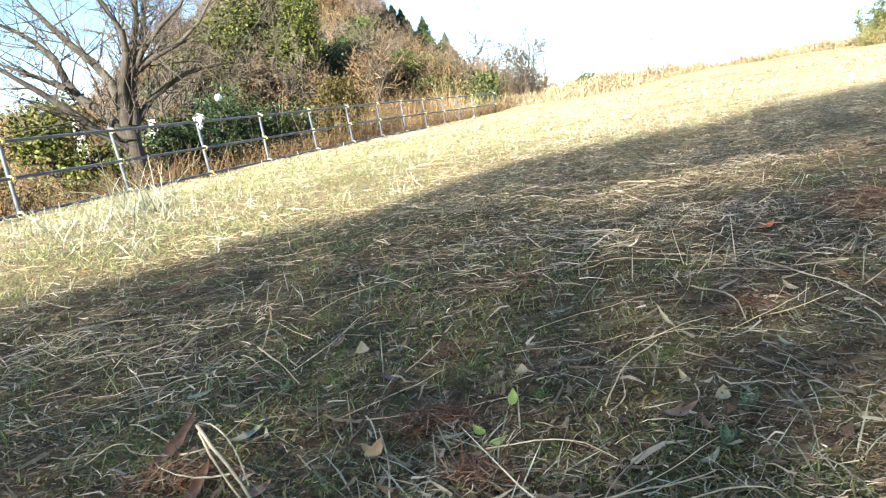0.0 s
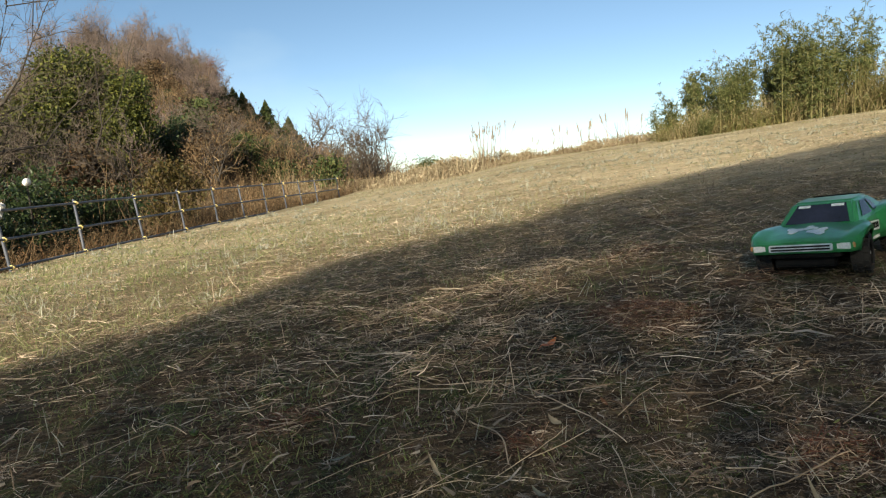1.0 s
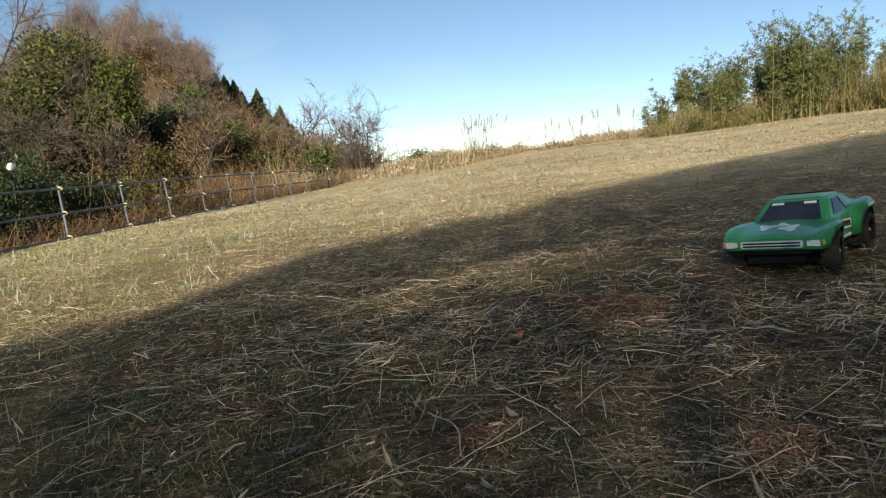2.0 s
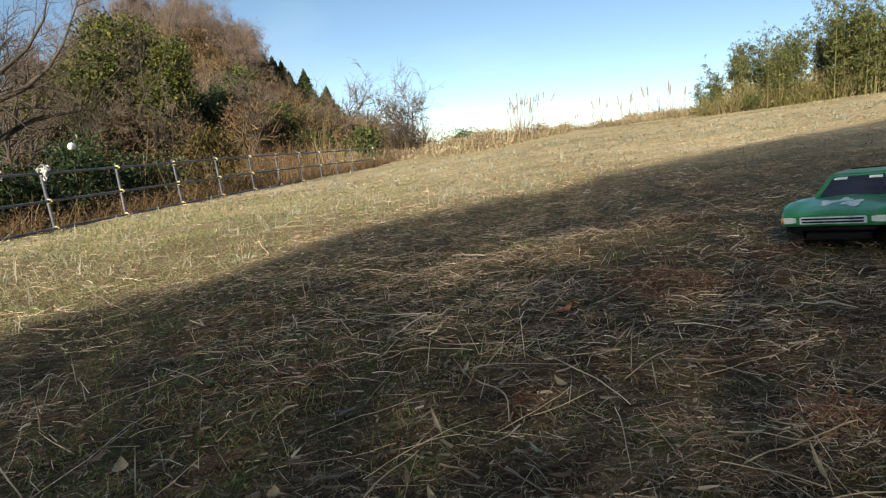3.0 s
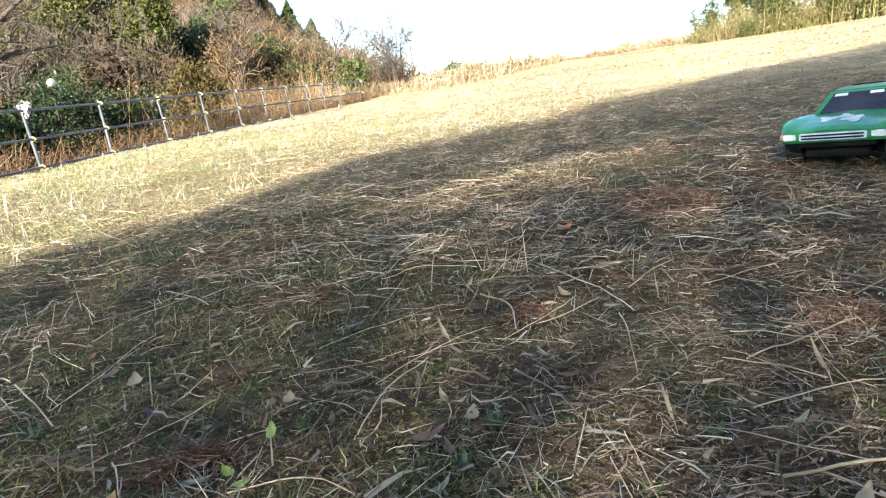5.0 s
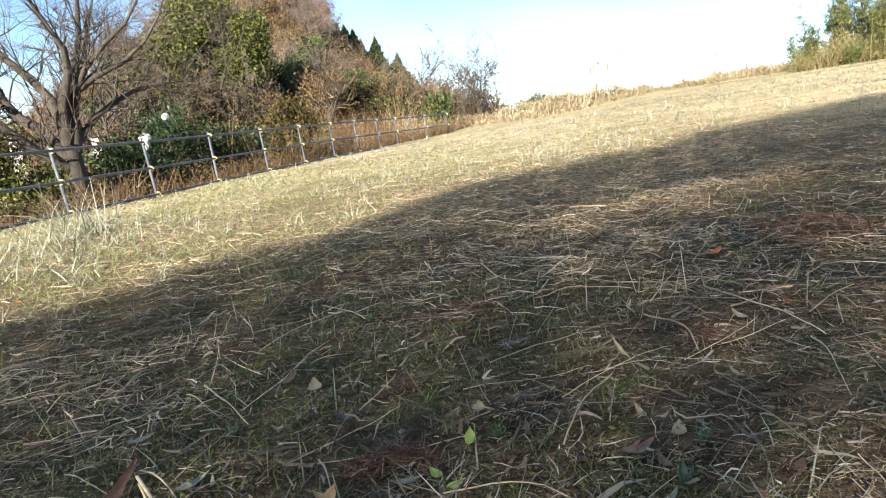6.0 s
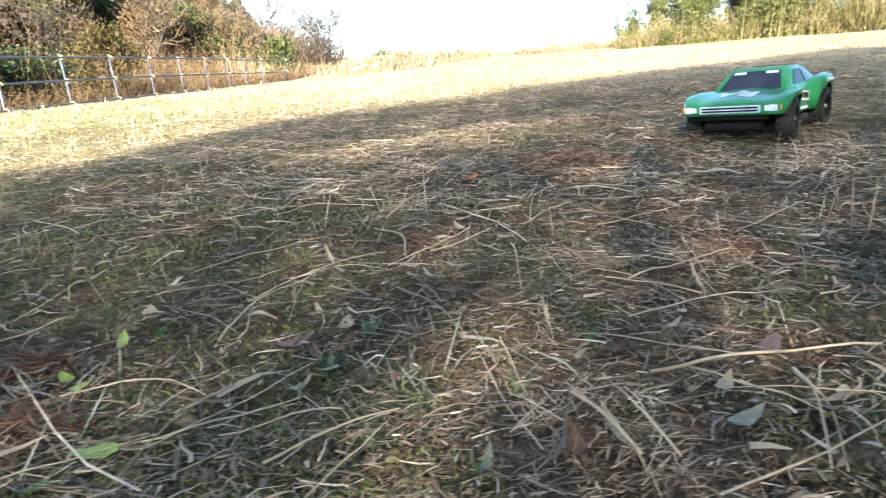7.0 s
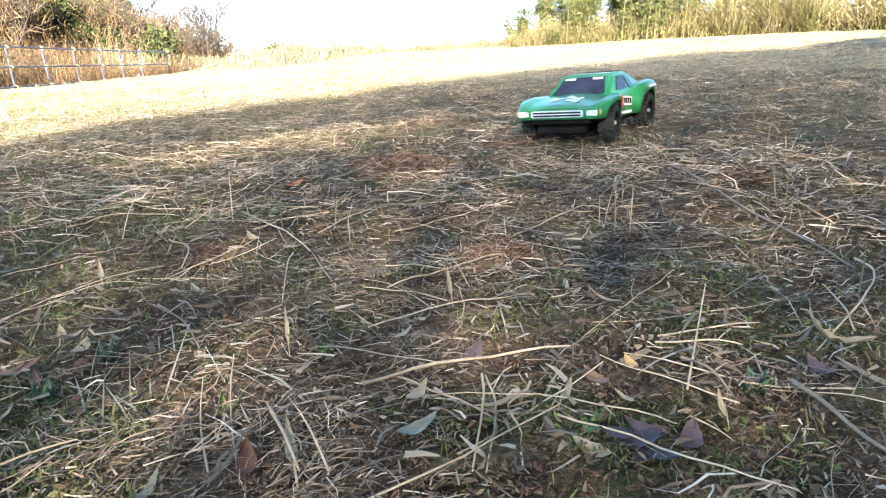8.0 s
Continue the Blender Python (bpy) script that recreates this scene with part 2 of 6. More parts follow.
M_PLUME = island_mat("feathery pampas plumes", [(0.4, 0.32, 0.22), (0.5, 0.42, 0.31), (0.3, 0.23, 0.15)], 0.8, through_light=0.3)
M_PIPE = surface_mat("galvanised scaffold pipe", [(0.068, 0.076, 0.097), (0.104, 0.115, 0.141), (0.16, 0.164, 0.185)], 7, 0.5, 0.35, relief=0.15, distance=0.002)
M_CLAMP = surface_mat("yellow zinc clamps", [(0.45, 0.33, 0.08), (0.62, 0.5, 0.2), (0.5, 0.44, 0.3)], 30, 0.55, 0.3, relief=0.3)


# ---- shape helpers ----
RNG = np.random.default_rng(7)


def lattice(ix, iy, seed):
    h = (ix.astype(np.int64) * 374761393 + iy.astype(np.int64) * 668265263 + seed * 974634777) & 0x7FFFFFFF
    h = ((h ^ (h >> 13)) * 1274126177) & 0x7FFFFFFF
    return ((h ^ (h >> 16)) & 0xFFFF) / 65535.0


def smooth_noise(x, y, scale, seed=0):
    """Value noise from 0 to 1, for arrays."""
    x, y = np.asarray(x, float) * scale, np.asarray(y, float) * scale
    ix, iy = np.floor(x), np.floor(y)
    fx, fy = x - ix, y - iy
    fx, fy = fx * fx * (3 - 2 * fx), fy * fy * (3 - 2 * fy)
    a, b = lattice(ix, iy, seed), lattice(ix + 1, iy, seed)
    c, d = lattice(ix, iy + 1, seed), lattice(ix + 1, iy + 1, seed)
    return (a * (1 - fx) + b * fx) * (1 - fy) + (c * (1 - fx) + d * fx) * fy


def step(x, a, b):
    t = np.clip((np.asarray(x, float) - a) / (b - a), 0, 1)
    return t * t * (3 - 2 * t)


# the line where the meadow's shade ends, and an unseen bank added to cast it
EDGE_X = [-14.0, -4.0, -1.28, -0.95, -0.83, -0.62, -0.3, -0.2, -0.1, 0.05, 0.4, 0.8, 1.15, 1.45, 1.68, 2.05, 2.4, 3.0, 3.6, 4.3, 4.8, 5.5, 7.0, 9.0, 20.0, 40.0]
EDGE_Y = [-3.0, 0.9, 1.85, 2.0, 2.4, 2.52, 2.48, 2.7, 3.02, 3.42, 3.73, 3.82, 3.92, 3.78, 3.98, 4.45, 4.65, 4.95, 5.45, 5.75, 5.82, 5.8, 5.95, 6.4, 9.5, 16.0]
BACK = 13.0
SCREEN_LEAF = 0.036
SPOT = (0.85, 2.05)
CREST_X = [-14.0, -4.0, 9.0, 40.0]
CREST_Y = [-3.7, 0.9, 6.88, 21.1]
CREST = [(ex + BACK * math.sin(radians(SUN_AZ)), ey + BACK * math.cos(radians(SUN_AZ))) for ex, ey in zip(CREST_X, CREST_Y)]
RISE = BACK * math.tan(radians(SUN_EL))

HILL_AZ = [-60, -44, -36, -31, -26, -22, -18, -14, -10, -7, -4, 0, 4, 9, 14]
HILL_EL = [0.0, 0.4, 0.8, 1.6, 4.3, 6.6, 9.0, 10.2, 9.6, 7.4, 4.2, 1.6, 0.2, -0.9, -1.6]


def field(x, y):
    """The mown slope: a plane that rises to the right, falling off a little beyond the first metres."""
    ratio = np.asarray(x, float) / np.maximum(y, 0.5)
    fall = 0.0105 * np.maximum(0, np.minimum(y, 60) - 4) * (1 - step(ratio, 0.2, 0.36))
    return 0.0757 * np.clip(x, -30, 60) - 0.0129 * np.clip(y, -30, 60) - fall


def ground_z(x, y):
    x, y = np.asarray(x, float), np.asarray(y, float)
    z = field(x, y)
    dx, dy = x - 0.24, y
    r, az = np.hypot(dx, dy), np.degrees(np.arctan2(dx, dy))
    # small unevenness
    z = z + (smooth_noise(x, y, 2.3, 3) - 0.5) * 0.025 * step(r, 0.0, 1.5) + (smooth_noise(x, y, 9.0, 4) - 0.5) * 0.012 + (smooth_noise(x, y, 31.0, 5) - 0.5) * 0.006
    z = z + (smooth_noise(x, y, 0.5, 6) - 0.5) * 0.08 * step(r, 4, 10)
    # behind the fence the ground drops, then the hill climbs
    fence_x = np.interp(y, FENCE_Y, FENCE_X)
    z = z - 0.45 * step(fence_x - x, 0.3, 3.0) * step(y, -6, 2)
    top = 62 * np.tan(np.radians(np.interp(az, HILL_AZ, HILL_EL))) + 0.46
    lift = np.clip((r - 19) / 43, 0, 1) ** 1.35
    past = np.maximum(step(fence_x - x, 0.4, 4.0), step(y, 27.5, 33))
    on_hill = step(r, 15, 22) * (1 - step(az, 4, 14)) * step(az, -75, -50) * past
    lump = (smooth_noise(x, y, 0.12, 8) - 0.5) * 3.0 * lift
    z = z * (1 - on_hill) + on_hill * (-0.7 + lift * (top + 0.7) + lump)
    # beyond the crest of the field the land falls into a valley
    drop = step(r, 34, 90) * step(az, 2, 10) * (1 - step(az, 75, 95))
    z = z - 9 * drop
    z = z - 25 * step(r, 90, 500)
    # the unseen bank, added behind the camera under the leaf screen
    crest_y = np.interp(x, [c[0] for c in CREST], [c[1] for c in CREST])
    behind = crest_y - y
    z = z + (RISE - 3.7) * step(behind, -4.5, 0.5) * (1 - step(behind, 14, 40)) * (1 - step(r, 60, 90))
    return z


def lay_mesh(name, verts, faces):
    """A mesh from arrays: verts (n, 3), faces (m, k)."""
    me = bpy.data.meshes.new(name)
    verts, faces = np.asarray(verts, np.float32), np.asarray(faces, np.int32)
    m, k = faces.shape
    me.vertices.add(len(verts))
    me.vertices.foreach_set("co", verts.ravel())
    me.loops.add(m * k)
    me.loops.foreach_set("vertex_index", faces.ravel())
    me.polygons.add(m)
    me.polygons.foreach_set("loop_start", np.arange(0, m * k, k, dtype=np.int32))
    me.update(calc_edges=True)
    return me


def ribbons(base, heading, length, width, rise, bend, rows=3):
    """Blades: from base (n, 3), along heading (radians), with the start's climb rise and its end's climb rise - bend (radians)."""
    n = len(base)
    out = np.zeros((n, rows, 2, 3))
    p = base.copy()
    side = np.stack([-np.sin(heading), np.cos(heading), np.zeros(n)], 1)
    twist = RNG.uniform(-0.7, 0.7, n)
    side = side * np.cos(twist)[:, None] + np.array([0, 0, 1.0]) * np.sin(twist)[:, None]
    for k in range(rows):
        taper = 1.0 - 0.75 * (k / (rows - 1)) ** 2
        half = side * (width * 0.5 * taper)[:, None]
        out[:, k, 0], out[:, k, 1] = p - half, p + half
        climb = rise - bend * (k + 0.5) / (rows - 1)
        go = length / (rows - 1)
        p = p + np.stack([np.cos(heading) * np.cos(climb), np.sin(heading) * np.cos(climb), np.sin(climb)], 1) * go[:, None]
    ids = np.arange(n * rows * 2).reshape(n, rows, 2)
    f = np.concatenate([np.stack([ids[:, k, 0], ids[:, k, 1], ids[:, k + 1, 1], ids[:, k + 1, 0]], 1) for k in range(rows - 1)])
    return out.reshape(-1, 3), f


def leaves(centre, size, aspect=0.55, flat=0.0):
    """Leaves: a folded pair of triangles-and-quads each, turned at random; flat 1: lying."""
    n = len(centre)
    a = RNG.normal(size=(n, 3))
    a[:, 2] *= 1 - flat
    a /= np.linalg.norm(a, axis=1)[:, None] + 1e-9
    b = RNG.normal(size=(n, 3))
    b[:, 2] *= 1 - flat
    b -= (a * b).sum(1)[:, None] * a
    b /= np.linalg.norm(b, axis=1)[:, None] + 1e-9
    up = np.cross(a, b)
    s = np.asarray(size)[:, None]
    w = s * aspect
    v = np.stack([centre - a * s * 0.5, centre + b * w * 0.5 + up * w * 0.15, centre + a * s * 0.5, centre - b * w * 0.5 + up * w * 0.15], 1)
    ids = np.arange(n * 4).reshape(n, 4)
    return v.reshape(-1, 3), np.concatenate([ids[:, [0, 1, 2]], ids[:, [0, 2, 3]]])


def joined(pieces):
    verts, faces, at = [], [], 0
    for v, f in pieces:
        verts.append(v)
        faces.append(f + at)
        at += len(v)
    return np.concatenate(verts), np.concatenate(faces)


def tubes(paths, sides=5):
    """Tapered tubes: each path is (points (k, 3), radii (k))."""
    verts, faces, at = [], [], 0
    for pts, radii in paths:
        pts = np.asarray(pts, float)
        k = len(pts)
        along = np.gradient(pts, axis=0)
        along /= np.linalg.norm(along, axis=1)[:, None] + 1e-9
        ref = np.where(np.abs(along[:, 2:3]) > 0.9, np.array([[1.0, 0, 0]]), np.array([[0, 0, 1.0]]))
        u = np.cross(along, ref)
        u /= np.linalg.norm(u, axis=1)[:, None] + 1e-9
        w = np.cross(along, u)
        ang = np.arange(sides) * 2 * math.pi / sides
        ring = pts[:, None] + np.asarray(radii)[:, None, None] * (np.cos(ang)[None, :, None] * u[:, None] + np.sin(ang)[None, :, None] * w[:, None])
        verts.append(ring.reshape(-1, 3))
        ids = at + np.arange(k * sides).reshape(k, sides)
        nxt = np.roll(ids, -1, axis=1)
        faces.append(np.stack([ids[:-1], nxt[:-1], nxt[1:], ids[1:]], -1).reshape(-1, 4))
        at += k * sides
    return np.concatenate(verts), np.concatenate(faces)


def thing(name, me, mat_, label="", category="", group="", kind=""):
    me.materials.append(mat_)
    return tagged(new(name, me), label, category, group, kind)


def holder(name, at, label="", category="", group="", kind=""):
    ob = new(name)
    ob.matrix_basis = at if isinstance(at, Matrix) else Matrix.Translation(at)
    ob.empty_display_size = 0.1
    return tagged(ob, label, category, group, kind)


def part(name, data, mat_, parent, label="", smooth=False):
    """Links a bmesh or a mesh as one mesh object under a thing or a part."""
    if isinstance(data, bmesh.types.BMesh):
        me = bpy.data.meshes.new(name)
        data.to_mesh(me)
        data.free()
    else:
        me = data
    if mat_ and not me.materials:
        me.materials.append(mat_)
    if smooth:
        me.polygons.foreach_set("use_smooth", np.ones(len(me.polygons), bool))
    ob = new(name, me)
    ob.parent = parent
    return tagged(ob, label)


# the fence's posts; the last two points carry the field's border on into the brush
FENCE_X = [-5.5, -5.1, -4.74, -4.38, -4.02, -3.66, -3.29, -2.91, -2.48, -2.07, -1.67, -1.27, -0.86, -0.46, -0.07, 0.35, 1.03, 1.6, 2.4]
FENCE_Y = [0.3, 1.6, 2.94, 4.25, 5.56, 6.84, 8.2, 9.5, 10.9, 12.1, 13.3, 14.5, 15.6, 16.7, 17.8, 18.9, 20.2, 22.5, 26.5]


def polar(az, r, lift=0.0):
    x, y = 0.24 + r * math.sin(radians(az)), r * math.cos(radians(az))
    return Vector((x, y, float(ground_z(x, y)) + lift))


# ---- the ground, one sheet to the horizon ----
def build_ground():
    radii = np.concatenate([[0.0, 0.05], np.geomspace(0.12, 40, 215), np.geomspace(42, 3500, 40)])
    ang = np.concatenate([np.arange(-56, 80, 0.55), np.arange(80, 304, 2.0)])
    a, r = np.meshgrid(np.radians(ang), radii)
    x, y = 0.24 + r * np.sin(a), r * np.cos(a)
    z = ground_z(x, y)
    nr, na = r.shape
    ids = np.arange(nr * na).reshape(nr, na)
    nxt = np.roll(ids, -1, axis=1)
    f = np.stack([ids[:-1], ids[1:], nxt[1:], nxt[:-1]], -1).reshape(-1, 4)
    me = lay_mesh("ground", np.stack([x, y, z], -1).reshape(-1, 3), f)
    me.polygons.foreach_set("use_smooth", np.ones(len(me.polygons), bool))
    # the wooded hillside past the fence has a floor of brown leaves
    cx, cy = (q.ravel()[f].mean(axis=1) for q in (x, y))
    hill = ((cx < np.interp(cy, FENCE_Y, FENCE_X) - 0.45) & (cy > 0)) | ((cy > 29) & (np.degrees(np.arctan2(cx - 0.24, cy)) < 8))
    thing("ground", me, M_GROUND, "sloping mown meadow of soil, moss and thatch", "ground", kind="structure")
    me.materials.append(M_HILLSIDE)
    me.polygons.foreach_set("material_index", hill.astype(np.int32))


build_ground()


def scatter(n, r0, r1, power, az0=-52, az1=78):
    """Places over the sector of meadow before the camera, thinning out with distance."""
    u = RNG.uniform(size=n)
    e = 2 - power
    r = (r0**e + u * (r1**e - r0**e)) ** (1 / e)
    a = np.radians(RNG.uniform(az0, az1, n))
    x, y = 0.24 + r * np.sin(a), -0.12 + r * np.cos(a)
    return x, y, r


def off_field(x, y):
    return (x < np.interp(y, FENCE_Y, FENCE_X) - 0.15) | (y > 27)


# 0 within the shade, 1 past its edge; splits shaded litter from lit grass
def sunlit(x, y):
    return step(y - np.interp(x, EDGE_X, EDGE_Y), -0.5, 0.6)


def verdure(x, y):
    """Where the turf is mossy and open, with little straw over it."""
    return (1 - step(x - 0.05 * y, 0.3, 0.76)) * (1 - step(y + 0.6 * x, 1.3, 2.3)) * (0.55 + 0.45 * smooth_noise(x, y, 5.0, 33))


def mat_height(x, y):
    """How far the matted litter stands proud of the soil."""
    return 0.02 * smooth_noise(x, y, 12.0, 7) ** 1.5 + 0.01 * smooth_noise(x, y, 29.0, 9)


def lying(n, r0, r1, power, length, spread, width, seed, lift, tilt, rows=3, longest=0.3):
    x, y, r = scatter(n, r0, r1, power)
    thick = 0.4 * smooth_noise(x, y, 2.6, seed) + 0.35 * smooth_noise(x, y, 8.0, seed + 50) + 0.25 * smooth_noise(x, y, 23.0, seed + 90)
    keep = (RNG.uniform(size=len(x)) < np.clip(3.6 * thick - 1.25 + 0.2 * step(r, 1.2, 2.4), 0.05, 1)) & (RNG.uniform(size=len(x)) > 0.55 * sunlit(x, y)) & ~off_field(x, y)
    keep &= (np.hypot(x - 1.65, y - 1.6) > 0.3) | (RNG.uniform(size=len(x)) < 0.4)
    keep &= RNG.uniform(size=len(x)) > np.maximum(0.75 * verdure(x, y), 0.45 * (1 - step(r, 0.5, 0.85)))
    x, y, r = x[keep], y[keep], r[keep]
    n = len(x)
    long_ = np.clip(RNG.lognormal(math.log(length), spread, n), 0.006, longest)
    wide = np.maximum(RNG.uniform(0, 1, n) ** 1.6 * (width[1] - width[0]) + width[0], r * 0.0006)
    rise = RNG.normal(0.05, tilt, n)
    drift = (smooth_noise(x, y, 1.3, 12) - 0.5) * 1.3
    heading = np.where(RNG.uniform(size=n) < 0.42, RNG.normal(0.1, 0.6, n), RNG.uniform(0, 6.28, n)) + drift
    heading = heading + np.where(RNG.uniform(size=n) < 0.5, math.pi, 0.0)
    base = np.stack([x, y, ground_z(x, y) + mat_height(x, y) * 0.7 + RNG.uniform(0.001, lift, n)], 1)
    v, f = ribbons(base, heading, long_, wide, rise, rise * 1.7 + RNG.normal(0, 0.3, n), rows)
    # most straws are bent or wavy, not ruled
    v = v.reshape(n, rows, 2, 3)
    t = np.linspace(0, 1, rows)[None, :] * np.ones((n, 1))
    sway = (RNG.normal(0, 0.16, n) * long_)[:, None] * t**2 + (RNG.normal(0, 0.05, n) * long_)[:, None] * np.sin(t * 6.3)
    v[..., 0] += (-np.sin(heading)[:, None] * sway)[..., None]
    v[..., 1] += (np.cos(heading)[:, None] * sway)[..., None]
    return v.reshape(-1, 3), f


def build_straw():
    v, f = joined([lying(110000, 0.15, 7, 1.45, 0.011, 0.6, (0.0006, 0.0022), 11, 0.008, 0.2, 3),
                   lying(9000, 0.15, 5, 1.4, 0.045, 0.5, (0.0008, 0.0026), 14, 0.014, 0.1, 5),
                   lying(46000, 0.15, 1.9, 1.3, 0.02, 0.6, (0.0005, 0.0017), 15, 0.01, 0.2, 4)])
    thing("straw_litter", lay_mesh("straw_litter", v, f), M_STRAW, "bleached dry straw lying matted over the meadow", "straw", kind="stuff")
    v, f = joined([lying(125000, 1.2, 12, 1.4, 0.032, 0.6, (0.0012, 0.003), 16, 0.024, 0.2, 3),
                   lying(10000, 1.1, 4.5, 0.9, 0.06, 0.5, (0.0014, 0.003), 18, 0.026, 0.15, 4)])
    thing("straw_mat", lay_mesh("straw_mat", v, f), M_MAT, "pale matted straw raked over the meadow", "straw", kind="stuff")
    v, f = joined([lying(5200, 0.15, 4.5, 1.35, 0.03, 0.45, (0.003, 0.0075), 19, 0.016, 0.22, 4, 0.075),
                   lying(16000, 0.15, 4.5, 1.4, 0.013, 0.4, (0.002, 0.006), 20, 0.012, 0.25, 3, 0.04)])
    thing("blade_litter", lay_mesh("blade_litter", v, f), M_BLADE, "broad withered grass blades and torn husks in the straw", "straw", kind="stuff")


def build_crumbs():
    """Moss, clover leaves and crumbled thatch and leaf bits between the straws."""
    x, y, r = scatter(330000, 0.15, 4.8, 1.55)
    mossy = smooth_noise(x, y, 4.3, 21) * 0.45 + smooth_noise(x, y, 14.0, 22) * 0.55 + 0.2 * verdure(x, y)
    brown = smooth_noise(x, y, 4.6, 23) * 0.6 + smooth_noise(x, y, 17.0, 24) * 0.4
    chance = RNG.uniform(size=len(x))
    moss = (mossy > 0.63) & (chance < 0.6)
    leafy_bits = ~moss & (brown > 0.58) & (chance < 0.75)
    for name, keep, mat_, lab in (("clover_moss", moss, M_GREEN, "tiny clover leaves and moss in the turf"), ("leaf_crumbs", leafy_bits, M_LITTER, "crumbled brown leaf bits on the soil"), ("thatch_crumbs", ~moss & ~leafy_bits, M_CRUMB, "broken grey-brown thatch matted on the soil")):
        px, py, pr = x[keep], y[keep], r[keep]
        c = np.stack([px, py, ground_z(px, py) + mat_height(px, py) * 0.6 + RNG.uniform(0.0, 0.008, len(px))], 1)
        v, f = leaves(c, np.maximum(np.clip(RNG.lognormal(math.log(0.0042), 0.5, len(px)), 0.002, 0.011), pr * 0.0019), RNG.uniform(0.16, 0.5, (len(px), 1)), 0.4)
        thing(name, lay_mesh(name, v, f), mat_, lab, "litter", kind="stuff")


def build_green():
    x, y, r = scatter(150000, 0.16, 9, 1.6)
    keep = RNG.uniform(size=len(x)) < np.clip(3.2 * (smooth_noise(x, y, 4.3, 21) * 0.45 + smooth_noise(x, y, 14.0, 22) * 0.55 + 0.2 * verdure(x, y)) - 1.75, 0.03, 1)
    x, y, r = x[keep], y[keep], r[keep]
    n = len(x)
    base = np.stack([x, y, ground_z(x, y) - 0.002], 1)
    v, f = ribbons(base, RNG.uniform(0, 6.28, n), RNG.uniform(0.006, 0.024, n), np.maximum(RNG.uniform(0.0009, 0.0024, n), r * 0.0007), RNG.uniform(0.3, 1.4, n), RNG.uniform(0, 1.2, n))
    thing("green_turf", lay_mesh("green_turf", v, f), M_GREEN, "short green grass and moss between the straw", "grass", kind="stuff")


def build_stubble():
    x, y, r = scatter(36000, 0.6, 24, 1.3)
    keep = ~off_field(x, y) & (RNG.uniform(size=len(x)) < 0.15 + 0.9 * smooth_noise(x, y, 2.7, 31) ** 2)
    x, y, r = x[keep], y[keep], r[keep]
    n = len(x)
    base = np.stack([x, y, ground_z(x, y) - 0.003], 1)
    v, f = ribbons(base, RNG.uniform(0, 6.28, n), RNG.uniform(0.02, 0.075, n), np.maximum(RNG.uniform(0.0012, 0.003, n), r * 0.0007), RNG.uniform(0.1, 1.2, n), RNG.uniform(-0.2, 1.4, n))
    thing("dry_stubble", lay_mesh("dry_stubble", v, f), M_STUBBLE, "pale cut grass stubble standing in the turf", "grass", kind="stuff")


# grass laid only where sun falls, so its colour carries part of the light
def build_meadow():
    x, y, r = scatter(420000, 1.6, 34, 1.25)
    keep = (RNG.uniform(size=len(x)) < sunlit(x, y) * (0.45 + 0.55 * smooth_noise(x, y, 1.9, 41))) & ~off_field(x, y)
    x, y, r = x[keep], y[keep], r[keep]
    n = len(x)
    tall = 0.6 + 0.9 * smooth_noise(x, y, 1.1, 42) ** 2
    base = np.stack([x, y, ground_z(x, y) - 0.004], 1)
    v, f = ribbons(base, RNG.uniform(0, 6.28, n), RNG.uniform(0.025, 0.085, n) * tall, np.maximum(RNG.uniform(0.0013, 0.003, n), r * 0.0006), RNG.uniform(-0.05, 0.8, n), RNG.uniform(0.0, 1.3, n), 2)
    thing("meadow_grass", lay_mesh("meadow_grass", v, f), M_MEADOW, "yellowed winter grass with green left in it, toned for the sunlit side", "grass", kind="stuff")


def build_litter():
    x, y, r = scatter(15000, 0.2, 7, 1.5)
    keep = RNG.uniform(size=len(x)) < 0.2 + smooth_noise(x, y, 4.0, 51)
    x, y = x[keep], y[keep]
    n = len(x)
    c = np.stack([x, y, ground_z(x, y) + RNG.uniform(0.003, 0.012, n)], 1)
    v, f = leaves(c, np.clip(RNG.lognormal(math.log(0.009), 0.45, n), 0.004, 0.022), 0.5, 0.7)
    thing("leaf_litter", lay_mesh("leaf_litter", v, f), M_LITTER, "crumbled brown leaf litter scattered on the turf", "leaf litter", kind="stuff")


# standing tufts, likewise kept to the sunlit side
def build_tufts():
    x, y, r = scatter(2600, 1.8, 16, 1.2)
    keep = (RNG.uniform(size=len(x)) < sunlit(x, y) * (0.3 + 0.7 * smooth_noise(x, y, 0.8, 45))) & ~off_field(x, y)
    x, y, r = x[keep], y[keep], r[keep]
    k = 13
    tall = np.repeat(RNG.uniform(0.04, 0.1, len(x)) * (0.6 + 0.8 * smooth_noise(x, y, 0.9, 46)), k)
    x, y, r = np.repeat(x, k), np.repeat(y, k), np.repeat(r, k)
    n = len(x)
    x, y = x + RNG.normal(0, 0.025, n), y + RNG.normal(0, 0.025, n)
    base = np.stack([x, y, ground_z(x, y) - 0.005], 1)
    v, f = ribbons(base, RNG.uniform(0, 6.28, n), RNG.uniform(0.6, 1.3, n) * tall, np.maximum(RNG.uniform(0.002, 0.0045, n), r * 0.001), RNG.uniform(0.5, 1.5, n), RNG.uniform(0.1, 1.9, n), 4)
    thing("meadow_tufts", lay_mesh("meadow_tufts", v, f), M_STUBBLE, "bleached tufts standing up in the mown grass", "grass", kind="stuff")


